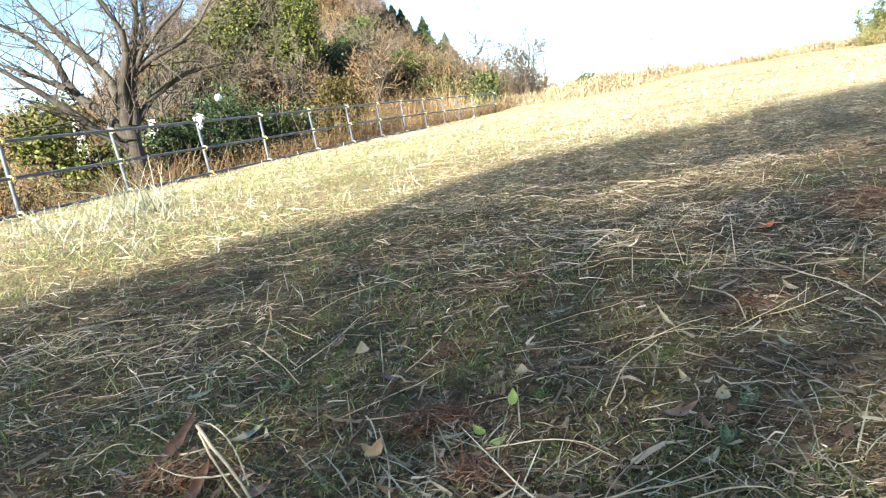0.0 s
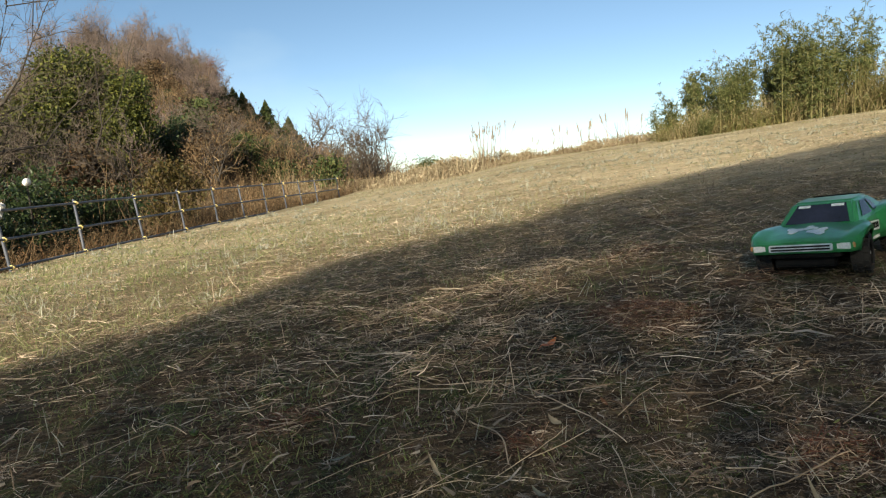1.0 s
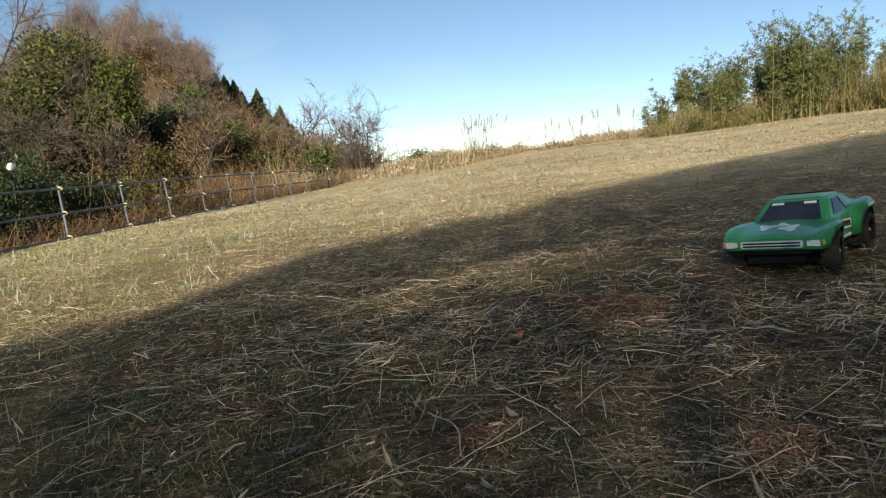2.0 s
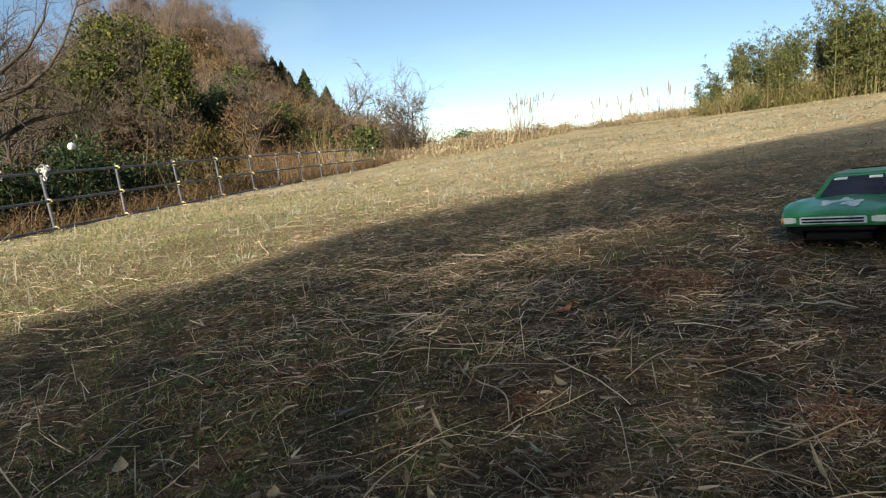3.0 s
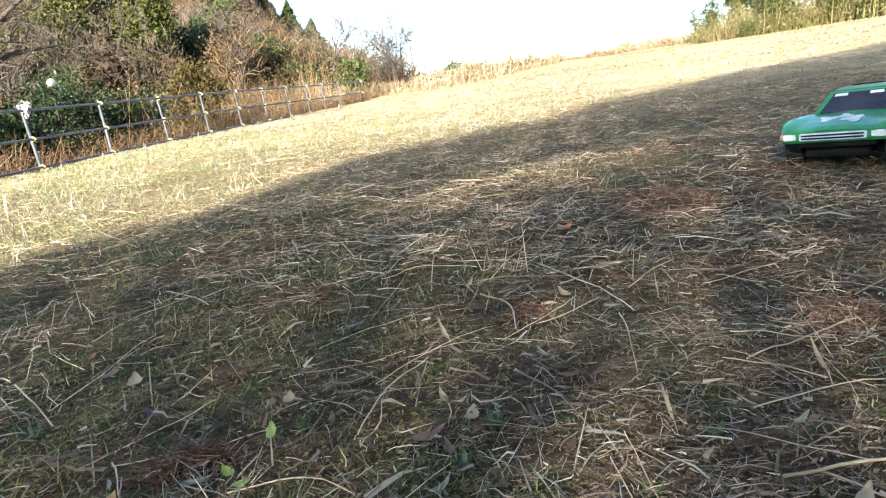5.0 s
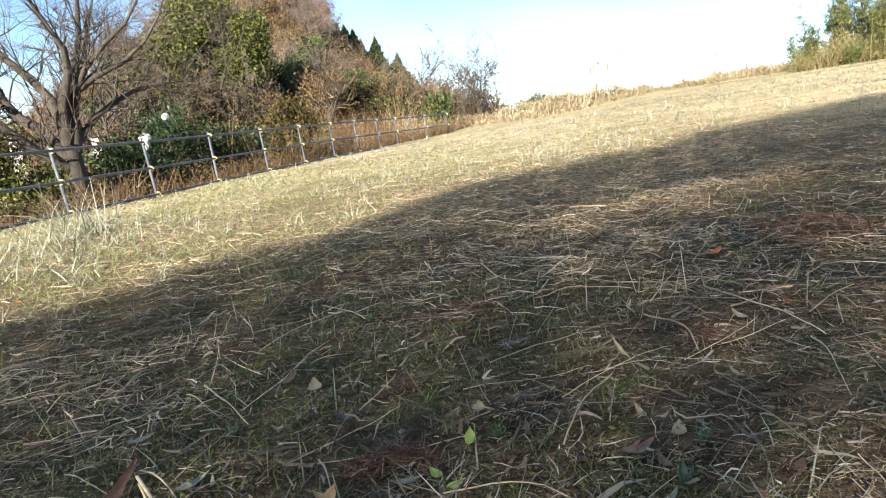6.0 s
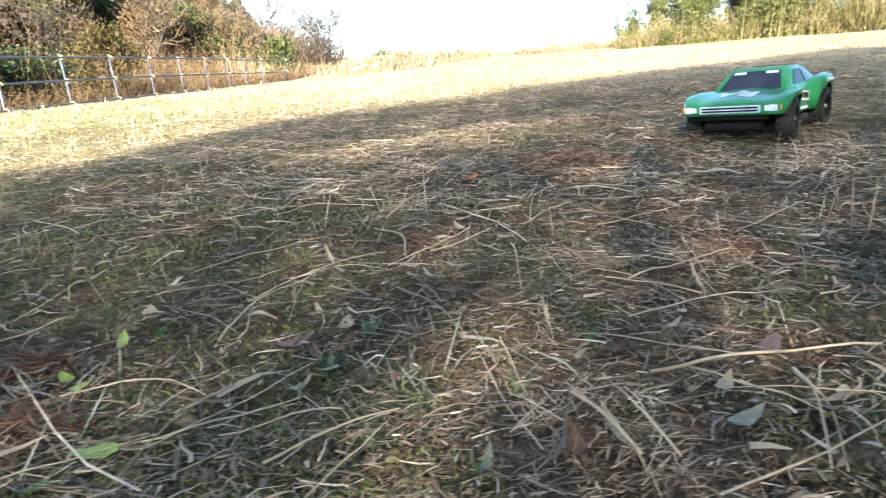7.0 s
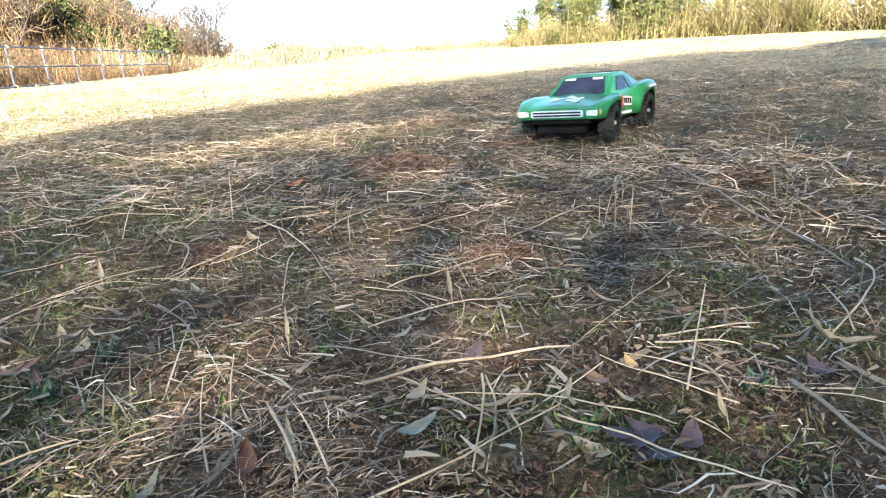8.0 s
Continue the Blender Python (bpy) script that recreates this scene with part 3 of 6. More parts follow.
M_FRESH = island_mat("fresh winter grass", [(0.101, 0.143, 0.044), (0.184, 0.224, 0.083), (0.276, 0.296, 0.132), (0.138, 0.173, 0.061)], 0.6, through_light=0.25)


def build_fresh():
    x, y, r = scatter(170000, 0.4, 11, 1.3)
    near = np.maximum(np.exp(-((x + 1.9) ** 2 / 7.0 + (y - 5.0) ** 2 / 16.0)) * step(r, 1.2, 2.2), 0.75 * np.exp(-((x + 0.35) ** 2 / 0.6 + (y - 1.15) ** 2 / 0.45)))
    keep = (RNG.uniform(size=len(x)) < near * np.clip(2.6 * smooth_noise(x, y, 2.4, 47) - 0.1, 0.05, 1)) & ~off_field(x, y)
    x, y, r = x[keep], y[keep], r[keep]
    n = len(x)
    base = np.stack([x, y, ground_z(x, y) - 0.003], 1)
    v, f = ribbons(base, RNG.uniform(0, 6.28, n), RNG.uniform(0.02, 0.08, n) * np.clip(r / 2.2, 0.3, 1), np.maximum(RNG.uniform(0.0012, 0.0026, n), r * 0.0007), RNG.uniform(0.2, 1.3, n), RNG.uniform(0, 1.5, n))
    thing("fresh_grass", lay_mesh("fresh_grass", v, f), M_FRESH, "greener grass growing through the bleached meadow", "grass", kind="stuff")


build_fresh()


def build_standing():
    x, y, r = scatter(2200, 1.1, 8, 0.9)
    keep = (RNG.uniform(size=len(x)) < 1.6 * smooth_noise(x, y, 2.1, 34) - 0.35) & ~off_field(x, y)
    x, y, r = x[keep], y[keep], r[keep]
    n = len(x)
    base = np.stack([x, y, ground_z(x, y) - 0.004], 1)
    v, f = ribbons(base, RNG.uniform(0, 6.28, n), RNG.uniform(0.03, 0.11, n), np.maximum(RNG.uniform(0.0014, 0.0026, n), r * 0.0006), RNG.uniform(0.7, 1.55, n), RNG.uniform(-0.5, 0.9, n), 4)
    thing("standing_straw", lay_mesh("standing_straw", v, f), M_STRAW, "cut straw stems standing out of the matted grass", "straw", kind="stuff")


build_standing()
build_straw()
build_crumbs()
build_green()
build_stubble()
build_meadow()
build_tufts()
build_litter()


# ---- the pipe fence ----
def pipe_mesh(name, a, b, radius, sides=12):
    v, f = tubes([([a, b], [radius, radius])], sides)
    me = lay_mesh(name, v, f)
    me.polygons.foreach_set("use_smooth", np.ones(len(f), bool))
    return me


def build_fence():
    fence = holder("fence", (0, 0, 0), "grey scaffold-pipe fence with three rails and yellow clamps", "fence")
    lean = Vector((-0.085, 0.0, 1.0)).normalized()
    feet = [Vector((x, y, float(field(x, y)) - 0.05 - 0.013 * max(0, y - 13))) for x, y in zip(FENCE_X[:-2], FENCE_Y[:-2])]
    heights = (0.1, 0.43, 0.76)
    for k, foot in enumerate(feet):
        wobble = Vector((0.02 * math.sin(k * 2.1), 0.03 * math.cos(k * 1.7), 0))
        top = foot + (lean + wobble).normalized() * 0.815
        post = part("post", pipe_mesh("post", foot - lean * 0.12, top, 0.018), M_PIPE, fence)
        for h in heights:
            c = foot + (lean + wobble).normalized() * h
            bm = bmesh.new()
            bmesh.ops.create_cube(bm, size=1.0)
            bmesh.ops.scale(bm, vec=(0.068, 0.064, 0.056), verts=bm.verts)
            bmesh.ops.bevel(bm, geom=bm.edges[:], offset=0.016, segments=2, affect="EDGES")
            bmesh.ops.translate(bm, vec=c + Vector((0.018, 0, 0)), verts=bm.verts)
            part("clamp", bm, M_CLAMP, post, "yellow pipe clamp")
    for k in range(len(feet) - 1):
        for h in heights:
            a, b = feet[k] + lean * h, feet[k + 1] + lean * h
            over = (b - a).normalized() * 0.05
            part("rail", pipe_mesh("rail", a + Vector((0.032, 0, 0)) - over, b + Vector((0.032, 0, 0)) + over, 0.0155), M_PIPE, fence)
    # a crumpled plastic bag tied to one post
    foot = feet[6] + lean * 0.76
    bm = bmesh.new()
    bmesh.ops.create_icosphere(bm, subdivisions=4, radius=0.062)
    for v in bm.verts:
        q = noise.noise_vector(v.co * 17) * 0.075 + noise.noise_vector(v.co * 50) * 0.022
        v.co = Vector((v.co.x * 0.45, v.co.y * 0.9, v.co.z * (1.5 if v.co.z < 0 else 0.6))) + q
    me = bpy.data.meshes.new("plastic_bag")
    bm.to_mesh(me)
    bm.free()
    bag = thing("plastic_bag", me, surface_mat("white plastic film", [(0.25, 0.26, 0.26), (0.52, 0.52, 0.51)], 18, 0.35, relief=0.5), "crumpled white plastic bag tied to a fence post", "bag")
    bag.location = foot + Vector((0.03, 0, 0.03))


build_fence()


# ---- trees and shrubs ----
def grow(start, way, length, radius, level, paths, wander=0.25, split=3, droop=0.0, rng=None, thin_=0.0015):
    """Adds a limb and its side branches to paths[level]."""
    k = 5
    pts, rad = [np.array(start, float)], [radius]
    d = np.array(way, float)
    for s in range(k):
        d = d + rng.normal(0, wander, 3) * 0.55 + np.array([0, 0, 0.06 - droop])
        d /= np.linalg.norm(d)
        pts.append(pts[-1] + d * length / k)
        rad.append(radius * (1 - 0.78 * (s + 1) / k))
    paths[level].append((pts, rad))
    if level + 1 < len(paths):
        for _ in range(split):
            s = rng.integers(1, k + 1)
            t = rng.normal(0, 1, 3)
            t -= (t @ d) * d
            t /= np.linalg.norm(t)
            go = d * rng.uniform(0.5, 1.0) + t * rng.uniform(0.4, 1.0)
            grow(pts[s], go / np.linalg.norm(go), length * rng.uniform(0.4, 0.68), rad[s] * 0.62 + thin_, level + 1, paths, wander, split, droop, rng, thin_)


def lighter(paths):
    """Twigs with fewer joints."""
    return [([p[0], p[2], p[5]], [r[0], r[2], r[5]]) for p, r in paths]


def bare_tree(name, seed, height, spread, trunk_r, mat_twig, label, stems=1, split=4, levels=4, twig_r=0.006):
    rng = np.random.default_rng(seed)
    tree = holder(name, (0, 0, 0), label, "tree")
    paths = [[] for _ in range(levels)]
    for s in range(stems):
        way = np.array([rng.normal(0, 0.2 * spread), rng.normal(0, 0.2 * spread), 1.0])
        grow((rng.normal(0, 0.1 * (stems > 1)), rng.normal(0, 0.1 * (stems > 1)), -0.1), way / np.linalg.norm(way), height * rng.uniform(0.62, 0.8), trunk_r, 0, paths, 0.22 * spread, split + 2, 0.0, rng, twig_r)
    part("trunk", lay_mesh("trunk", *tubes(paths[0], 7)), M_BARK, tree, smooth=True)
    tagged(part("boughwork", lay_mesh("boughwork", *tubes(paths[1], 5)), M_BARK, tree, smooth=True), kind="stuff")
    tagged(part("crown", lay_mesh("crown", *tubes(lighter([p for q in paths[2:] for p in q]), 3)), mat_twig, tree), kind="stuff")
    return tree


def blob_points(n, lobes, rng, shell=0.55):
    """Points in a crown of uneven lobes: (centre, radius) each."""
    vol = np.array([r[0] * r[1] * r[2] for _, r in lobes])
    pick = rng.choice(len(lobes), n, p=vol / vol.sum())
    d = rng.normal(size=(n, 3))
    d /= np.linalg.norm(d, axis=1)[:, None]
    rad = rng.uniform(shell, 1.0, n) ** 0.8
    c = np.array([c for c, _ in lobes])[pick]
    s = np.array([r for _, r in lobes])[pick]
    return c + d * rad[:, None] * s


def leafy(name, seed, width, height, mat_leaf, label, category, leaf=0.08, n=5000, trunk=True, lobes=9, low=0.1, pointed=False, group=""):
    """A leafy bush or tree: trunk with limbs, and a crown of leaves in clumps."""
    rng = np.random.default_rng(seed)
    ob = holder(name, (0, 0, 0), label, category, group)
    spec = []
    for k in range(lobes):
        z = rng.uniform(low, 0.82)
        w = (1 - z) * 0.95 if pointed else math.sqrt(max(0.05, 1 - (2 * z - 0.75) ** 2)) * 0.75
        a = rng.uniform(0, 6.28)
        q = rng.uniform(0.1, 0.75) * w
        size = rng.uniform(0.22, 0.38) * (0.7 if lobes > 20 else 1.0)
        spec.append(((q * math.cos(a) * width / 2, q * math.sin(a) * width / 2, z * height), (size * width * 0.55, size * width * 0.55, size * height * 0.6)))
    clumps = blob_points(max(20, n // 28), spec, rng, 0.5)
    c = np.repeat(clumps, 28, axis=0)
    c = c + rng.normal(0, leaf * 1.5, c.shape)
    c[:, 2] = np.maximum(c[:, 2], 0.02)
    v, f = leaves(c, rng.uniform(0.6, 1.3, len(c)) * leaf)
    part("crown", lay_mesh("crown", v, f), mat_leaf, ob)
    paths = [[], []]
    if trunk:
        for s in range(3):
            grow((rng.normal(0, 0.03 * width), rng.normal(0, 0.03 * width), -0.1), np.array([rng.normal(0, 0.3), rng.normal(0, 0.3), 1]) / 1.1, height * 0.75, 0.018 * height + 0.01, 0, paths, 0.25, 5, 0.0, rng)
        part("trunk", lay_mesh("trunk", *tubes(paths[0] + paths[1], 5)), M_BARK, ob, smooth=True)
    return ob


def stand(ob, p, turn=0.0, size=1.0):
    ob.matrix_basis = Matrix.Translation(p) @ Matrix.Rotation(turn, 4, "Z") @ Matrix.Scale(size, 4)
    return ob


# the large bare tree behind the fence: limb points traced in the camera's view onto a plane through the foot, metres
# (across, up)
def big_tree():
    rng = np.random.default_rng(5)
    foot = polar(-28.2, 11.0, -0.1)
    across = Vector((math.cos(radians(-28.2)), -math.sin(radians(-28.2)), 0))
    ahead = Vector((math.sin(radians(-28.2)), math.cos(radians(-28.2)), 0))
    tree = holder("bare_tree", foot, "large bare deciduous tree with a low-forking trunk", "tree")
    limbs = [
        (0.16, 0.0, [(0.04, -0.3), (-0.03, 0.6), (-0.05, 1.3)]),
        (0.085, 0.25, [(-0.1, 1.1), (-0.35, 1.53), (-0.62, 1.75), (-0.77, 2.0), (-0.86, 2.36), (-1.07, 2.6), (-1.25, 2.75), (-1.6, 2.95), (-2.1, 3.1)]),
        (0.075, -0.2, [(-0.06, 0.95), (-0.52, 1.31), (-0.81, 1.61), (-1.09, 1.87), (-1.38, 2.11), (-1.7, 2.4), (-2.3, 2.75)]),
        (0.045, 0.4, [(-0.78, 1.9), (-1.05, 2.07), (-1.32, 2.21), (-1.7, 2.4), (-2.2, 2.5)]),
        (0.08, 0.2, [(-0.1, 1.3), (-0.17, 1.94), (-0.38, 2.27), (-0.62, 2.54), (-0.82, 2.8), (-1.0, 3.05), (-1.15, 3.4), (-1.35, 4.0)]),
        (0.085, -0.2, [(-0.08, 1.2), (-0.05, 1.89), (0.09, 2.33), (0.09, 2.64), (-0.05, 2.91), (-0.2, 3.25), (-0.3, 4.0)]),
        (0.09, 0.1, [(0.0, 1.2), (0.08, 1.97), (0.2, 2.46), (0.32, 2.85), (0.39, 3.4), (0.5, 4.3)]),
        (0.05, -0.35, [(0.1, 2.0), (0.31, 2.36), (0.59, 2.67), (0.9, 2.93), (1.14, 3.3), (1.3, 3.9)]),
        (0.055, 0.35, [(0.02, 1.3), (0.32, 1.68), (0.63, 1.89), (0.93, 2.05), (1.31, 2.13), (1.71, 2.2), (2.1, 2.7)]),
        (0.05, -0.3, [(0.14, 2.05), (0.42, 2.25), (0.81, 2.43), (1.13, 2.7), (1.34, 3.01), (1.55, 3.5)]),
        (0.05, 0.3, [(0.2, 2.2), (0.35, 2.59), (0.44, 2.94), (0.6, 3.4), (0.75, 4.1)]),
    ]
    sides = [[], [], []]
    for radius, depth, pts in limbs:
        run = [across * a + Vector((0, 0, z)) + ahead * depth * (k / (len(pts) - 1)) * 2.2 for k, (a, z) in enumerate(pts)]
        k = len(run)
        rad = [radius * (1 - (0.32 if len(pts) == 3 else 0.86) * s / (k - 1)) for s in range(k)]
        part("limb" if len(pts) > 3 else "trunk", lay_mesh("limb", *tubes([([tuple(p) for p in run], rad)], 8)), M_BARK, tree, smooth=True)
        if len(pts) == 3:
            continue
        for s in range(1, k):
            for _ in range(3):
                t = rng.normal(0, 1, 3) + np.array([0, 0, 0.2])
                go = np.array((run[s] - run[s - 1]).normalized()) * 0.8 + t * 0.6
                mid = run[s - 1].lerp(run[s], rng.uniform(0, 1))
                grow(np.array(mid), go / np.linalg.norm(go), rng.uniform(0.6, 1.4), rad[s] * 0.24 + 0.002, 0, sides, 0.3, 4, 0.0, rng)
        tip = np.array((run[-1] - run[-2]).normalized())
        for _ in range(3):
            go = tip + rng.normal(0, 0.35, 3)
            grow(np.array(run[-1]), go / np.linalg.norm(go), rng.uniform(0.8, 1.4), rad[-1] + 0.002, 0, sides, 0.28, 5, 0.0, rng)
    tagged(part("boughwork", lay_mesh("boughwork", *tubes(sides[0], 5)), M_BARK, tree, smooth=True), kind="stuff")
    tagged(part("crown", lay_mesh("crown", *tubes(lighter(sides[1] + sides[2]), 3)), M_TWIG, tree), kind="stuff")


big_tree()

# hillside and hedge shrubs: azimuth and distance from the camera's place, width, height
rnd = random.Random(3)
for az, r, w, h, m, lab in (
    (-21.0, 14.5, 3.2, 2.1, M_DARK, "dark green clipped hedge shrub behind the fence"),
    (-24.6, 13.2, 2.6, 1.5, M_DARK, "dark green clipped hedge shrub behind the fence"),
    (-17.0, 15.5, 3.0, 1.65, M_DARK, "dark green clipped hedge shrub behind the fence"),
    (-11.3, 19.0, 2.4, 2.0, M_OLIVE, "rounded bronze-green shrub behind the fence"),
    (-34.0, 11.8, 3.4, 2.0, M_EVER, "leafy evergreen shrub beyond the fence"),
    (-30.5, 12.0, 2.2, 1.1, M_OLIVE, "low bronze-green shrub beyond the fence"),
    (-40.0, 10.5, 2.6, 1.5, M_EVER, "leafy evergreen shrub beyond the fence"),
    (-5.2, 30.0, 2.4, 2.3, M_CEDAR, "dark shrub on the brown hillside"),
    (-1.2, 33.0, 2.2, 1.9, M_CEDAR, "dark shrub on the brown hillside"),
):
    stand(leafy("shrub", rnd.randrange(999), w, h, m, lab, "shrub", 0.05 + r * 0.0022, 6000), polar(az, r, -0.05), rnd.uniform(0, 6))

stand(leafy("shrub", 412, 4.0, 2.4, M_CEDAR, "dark round shrub on the skyline", "shrub", 0.13, 6000, lobes=14, low=0.05), polar(10.5, 38.0, -0.75), 0.7)
evergreen = leafy("evergreen_tree", 21, 6.6, 6.6, M_EVER, "broad olive-green evergreen tree on the hill's foot", "tree", 0.11, 84000, lobes=24, low=0.04)
stand(evergreen, polar(-17.5, 28.0, -2.3), 0.0, 1.2)
stand(leafy("evergreen_tree", 22, 4.6, 4.6, M_EVER, "broad olive-green evergreen tree on the hill's foot", "tree", 0.1, 20000, lobes=11, low=0.1), polar(-21.2, 29.0, -1.6), 1.0, 1.2)

def conifer(seed, width, height, n):
    rng = np.random.default_rng(seed)
    ob = holder("cedar", (0, 0, 0), "pointed dark conifer on the hill's skyline", "tree", "conifers on the ridge")
    z = 1 - np.sqrt(rng.uniform(0, 1, n))
    tier = 0.72 + 0.28 * np.abs(np.sin(z * 22 + rng.normal(0, 0.3, n)))
    q = (1 - z) * width / 2 * np.sqrt(rng.uniform(0.15, 1, n)) * tier
    a = rng.uniform(0, 6.28, n)
    q = q * (0.8 + 0.35 * np.sin(a * 3 + z * 9 + seed))
    c = np.stack([q * np.cos(a), q * np.sin(a), 0.06 * height + z * height * 0.95 - 0.12 * q], 1)
    part("crown", lay_mesh("crown", *leaves(c, rng.uniform(0.12, 0.26, n), 0.6)), M_CEDAR, ob)
    part("trunk", lay_mesh("trunk", *tubes([([(0, 0, -0.3), (0, 0, height * 0.6), (0, 0, height)], [0.09, 0.05, 0.01])], 6)), M_BARK, ob, smooth=True)
    return ob


cedar = conifer(31, 3.9, 3.4, 6400)
for k, (az, r, tip) in enumerate(((-3.2, 58, 6.45), (-5.0, 57, 7.2), (-5.7, 57, 7.6), (-4.4, 58, 6.3), (-1.4, 58, 5.0), (-6.4, 57, 7.8))):
    p = polar(az, r, -0.6)
    size = (0.43 + r * math.tan(radians(tip)) - p.z) / 3.4
    if k:
        copy_thing(cedar, Matrix.Translation(p) @ Matrix.Rotation(r * az, 4, "Z") @ Matrix.Scale(size / cedar.scale.x, 4))
    else:
        stand(cedar, p, 0.0, size)

wood = [bare_tree("bare_wood_tree", 40 + k, 6.0, 1.5, 0.1, M_PURPLE, "bare purple-brown tree on the wooded hill", 3, 5, twig_r=0.010) for k in range(3)]
spots = []
for k in range(62):
    az = rnd.uniform(-20.5, -7.0) if k < 52 else rnd.uniform(-27, -20)
    r = rnd.uniform(47, 64)
    spots.append((az, r, rnd.uniform(0.55, 0.9)))
for k, (az, r, s) in enumerate(spots):
    m = Matrix.Translation(polar(az, r, -0.3)) @ Matrix.Rotation(rnd.uniform(0, 6.28), 4, "Z") @ Matrix.Scale(s, 4)
    if k < 3:
        wood[k].matrix_basis = m
        tagged(wood[k], group="trees on the wooded hill")
    else:
        copy_thing(wood[k % 3], m)
thin = [bare_tree("bare_sapling", 60 + k, 3.6, 1.1, 0.045, M_TWIG, "small bare grey tree at the hill's end", 2, 4, 4, 0.007) for k in range(2)]
for k, (az, r, s) in enumerate(((0.2, 31, 1.1), (1.6, 30, 1.0), (3.0, 30.5, 0.8), (5.0, 30, 0.95), (5.9, 31, 0.9), (6.8, 30, 0.75), (-21, 24, 0.8), (-14.2, 24, 0.85), (-8.6, 27, 0.8), (-25.5, 22, 1.2), (-28.5, 24, 1.3), (-23.0, 27, 1.2))):
    m = Matrix.Translation(polar(az, r, -0.15)) @ Matrix.Rotation(rnd.uniform(0, 6.28), 4, "Z") @ Matrix.Scale(s, 4)
    if k < 2:
        thin[k].matrix_basis = m
        tagged(thin[k], group="small bare trees")
    else:
        copy_thing(thin[k % 2], m)

scrub = [bare_tree("scrub_bush", 70 + k, 2.0, 1.7, 0.03, M_BRUSH if k else M_PURPLE, "leafless brown scrub bush on the hillside", 6, 4, 3, 0.009) for k in range(3)]
for k in range(120):
    az, r = rnd.uniform(-30, 6.5), rnd.uniform(25, 58)
    if r < np.interp(az, [-30, -12, 0, 6.5], [22, 24, 30, 31]):
        continue
    m = Matrix.Translation(polar(az, r, -0.1)) @ Matrix.Rotation(rnd.uniform(0, 6.28), 4, "Z") @ Matrix.Scale(rnd.uniform(0.6, 1.25), 4)
    tagged(copy_thing(scrub[k % 3], m), group="scrub on the hillside")
for k, ob in enumerate(scrub):
    stand(ob, polar(-14 + 5 * k, 27 + 2 * k, -0.1), k)
green_scrub = leafy("green_scrub", 77, 1.8, 1.6, M_CEDAR, "dark green scrub among the brown hillside", "shrub", 0.13, 2600, group="green scrub")
stand(green_scrub, polar(-4.6, 34, -0.1))
for k in range(26):
    az, r = rnd.uniform(-28, 3), rnd.uniform(27, 56)
    copy_thing(green_scrub, Matrix.Translation(polar(az, r, -0.2)) @ Matrix.Rotation(rnd.uniform(0, 6.28), 4, "Z") @ Matrix.Scale(rnd.uniform(0.6, 1.5), 4))


M_RED = island_mat("red autumn leaves", [(0.16, 0.05, 0.03), (0.24, 0.09, 0.05), (0.12, 0.06, 0.05)], 0.7, through_light=0.2)
stand(leafy("autumn_tree", 83, 3.2, 4.0, M_RED, "small tree with red-brown autumn leaves on the hilltop", "tree", 0.1, 2600, lobes=8, low=0.3), polar(-7.4, 53.0, -0.4), 0.5)
withered = leafy("withered_scrub", 78, 2.2, 1.8, M_RUST, "rusty brown scrub with withered leaves on the hillside", "shrub", 0.12, 2400, group="withered scrub")
stand(withered, polar(-9.0, 30, -0.2))
# dark bushes scattered in to stand for the dark gaps between the brush
dark_bush = leafy("dark_gap_bush", 79, 2.0, 1.9, M_DARK, "dark evergreen bush added for the hillside's dark gaps", "shrub", 0.12, 2400, group="dark hillside bushes")
stand(dark_bush, polar(-2.2, 33, -0.2))
for k in range(80):
    az, r = rnd.uniform(-29, 4), rnd.uniform(24, 56)
    if r < np.interp(az, [-30, -12, 0, 6.5], [21, 25, 31, 33]):
        continue
    copy_thing(withered if k % 5 < 3 else dark_bush, Matrix.Translation(polar(az, r, -0.3)) @ Matrix.Rotation(rnd.uniform(0, 6.28), 4, "Z") @ Matrix.Scale(rnd.uniform(0.5, 1.25), 4))


def hill_brush():
    """Bare stems and dry leaves that cover the hillside."""
    n = 62000
    az, r = RNG.uniform(-46, 9, n), RNG.uniform(14, 66, n)
    x, y = 0.24 + r * np.sin(np.radians(az)), r * np.cos(np.radians(az))
    keep = (x < np.interp(y, FENCE_Y, FENCE_X) - 1.0) | (y > 28)
    x, y, r = x[keep], y[keep], r[keep]
    z = ground_z(x, y)
    n = len(x)
    tuft = 0.5 + 2.0 * smooth_noise(x, y, 0.3, 61) ** 2.2
    base = np.stack([x, y, z - 0.05], 1)
    v, f = ribbons(base, RNG.uniform(0, 6.28, n), RNG.uniform(0.4, 1.25, n) * tuft, RNG.uniform(0.012, 0.028, n) * (r / 30), RNG.uniform(0.3, 1.5, n), RNG.uniform(-0.4, 1.4, n), 2)
    thing("hillside_brush", lay_mesh("hillside_brush", v, f), M_BRUSH, "dry brown stems covering the hillside", "undergrowth", kind="stuff")
    c = np.repeat(base, 2, axis=0) + RNG.normal(0, 0.35, (2 * n, 3)) + np.array([0, 0, 0.4])
    c[:, 2] += np.repeat(tuft, 2) * RNG.uniform(-0.3, 0.7, 2 * n)
    c = c[smooth_noise(c[:, 0], c[:, 1], 0.28, 63) > 0.48]
    v, f = leaves(c, RNG.uniform(0.05, 0.12, len(c)) * np.hypot(c[:, 0], c[:, 1]) / 35)
    thing("hillside_leaves", lay_mesh("hillside_leaves", v, f), M_BRUSH, "withered creeper leaves hanging over the hillside brush", "undergrowth", kind="stuff")


hill_brush()


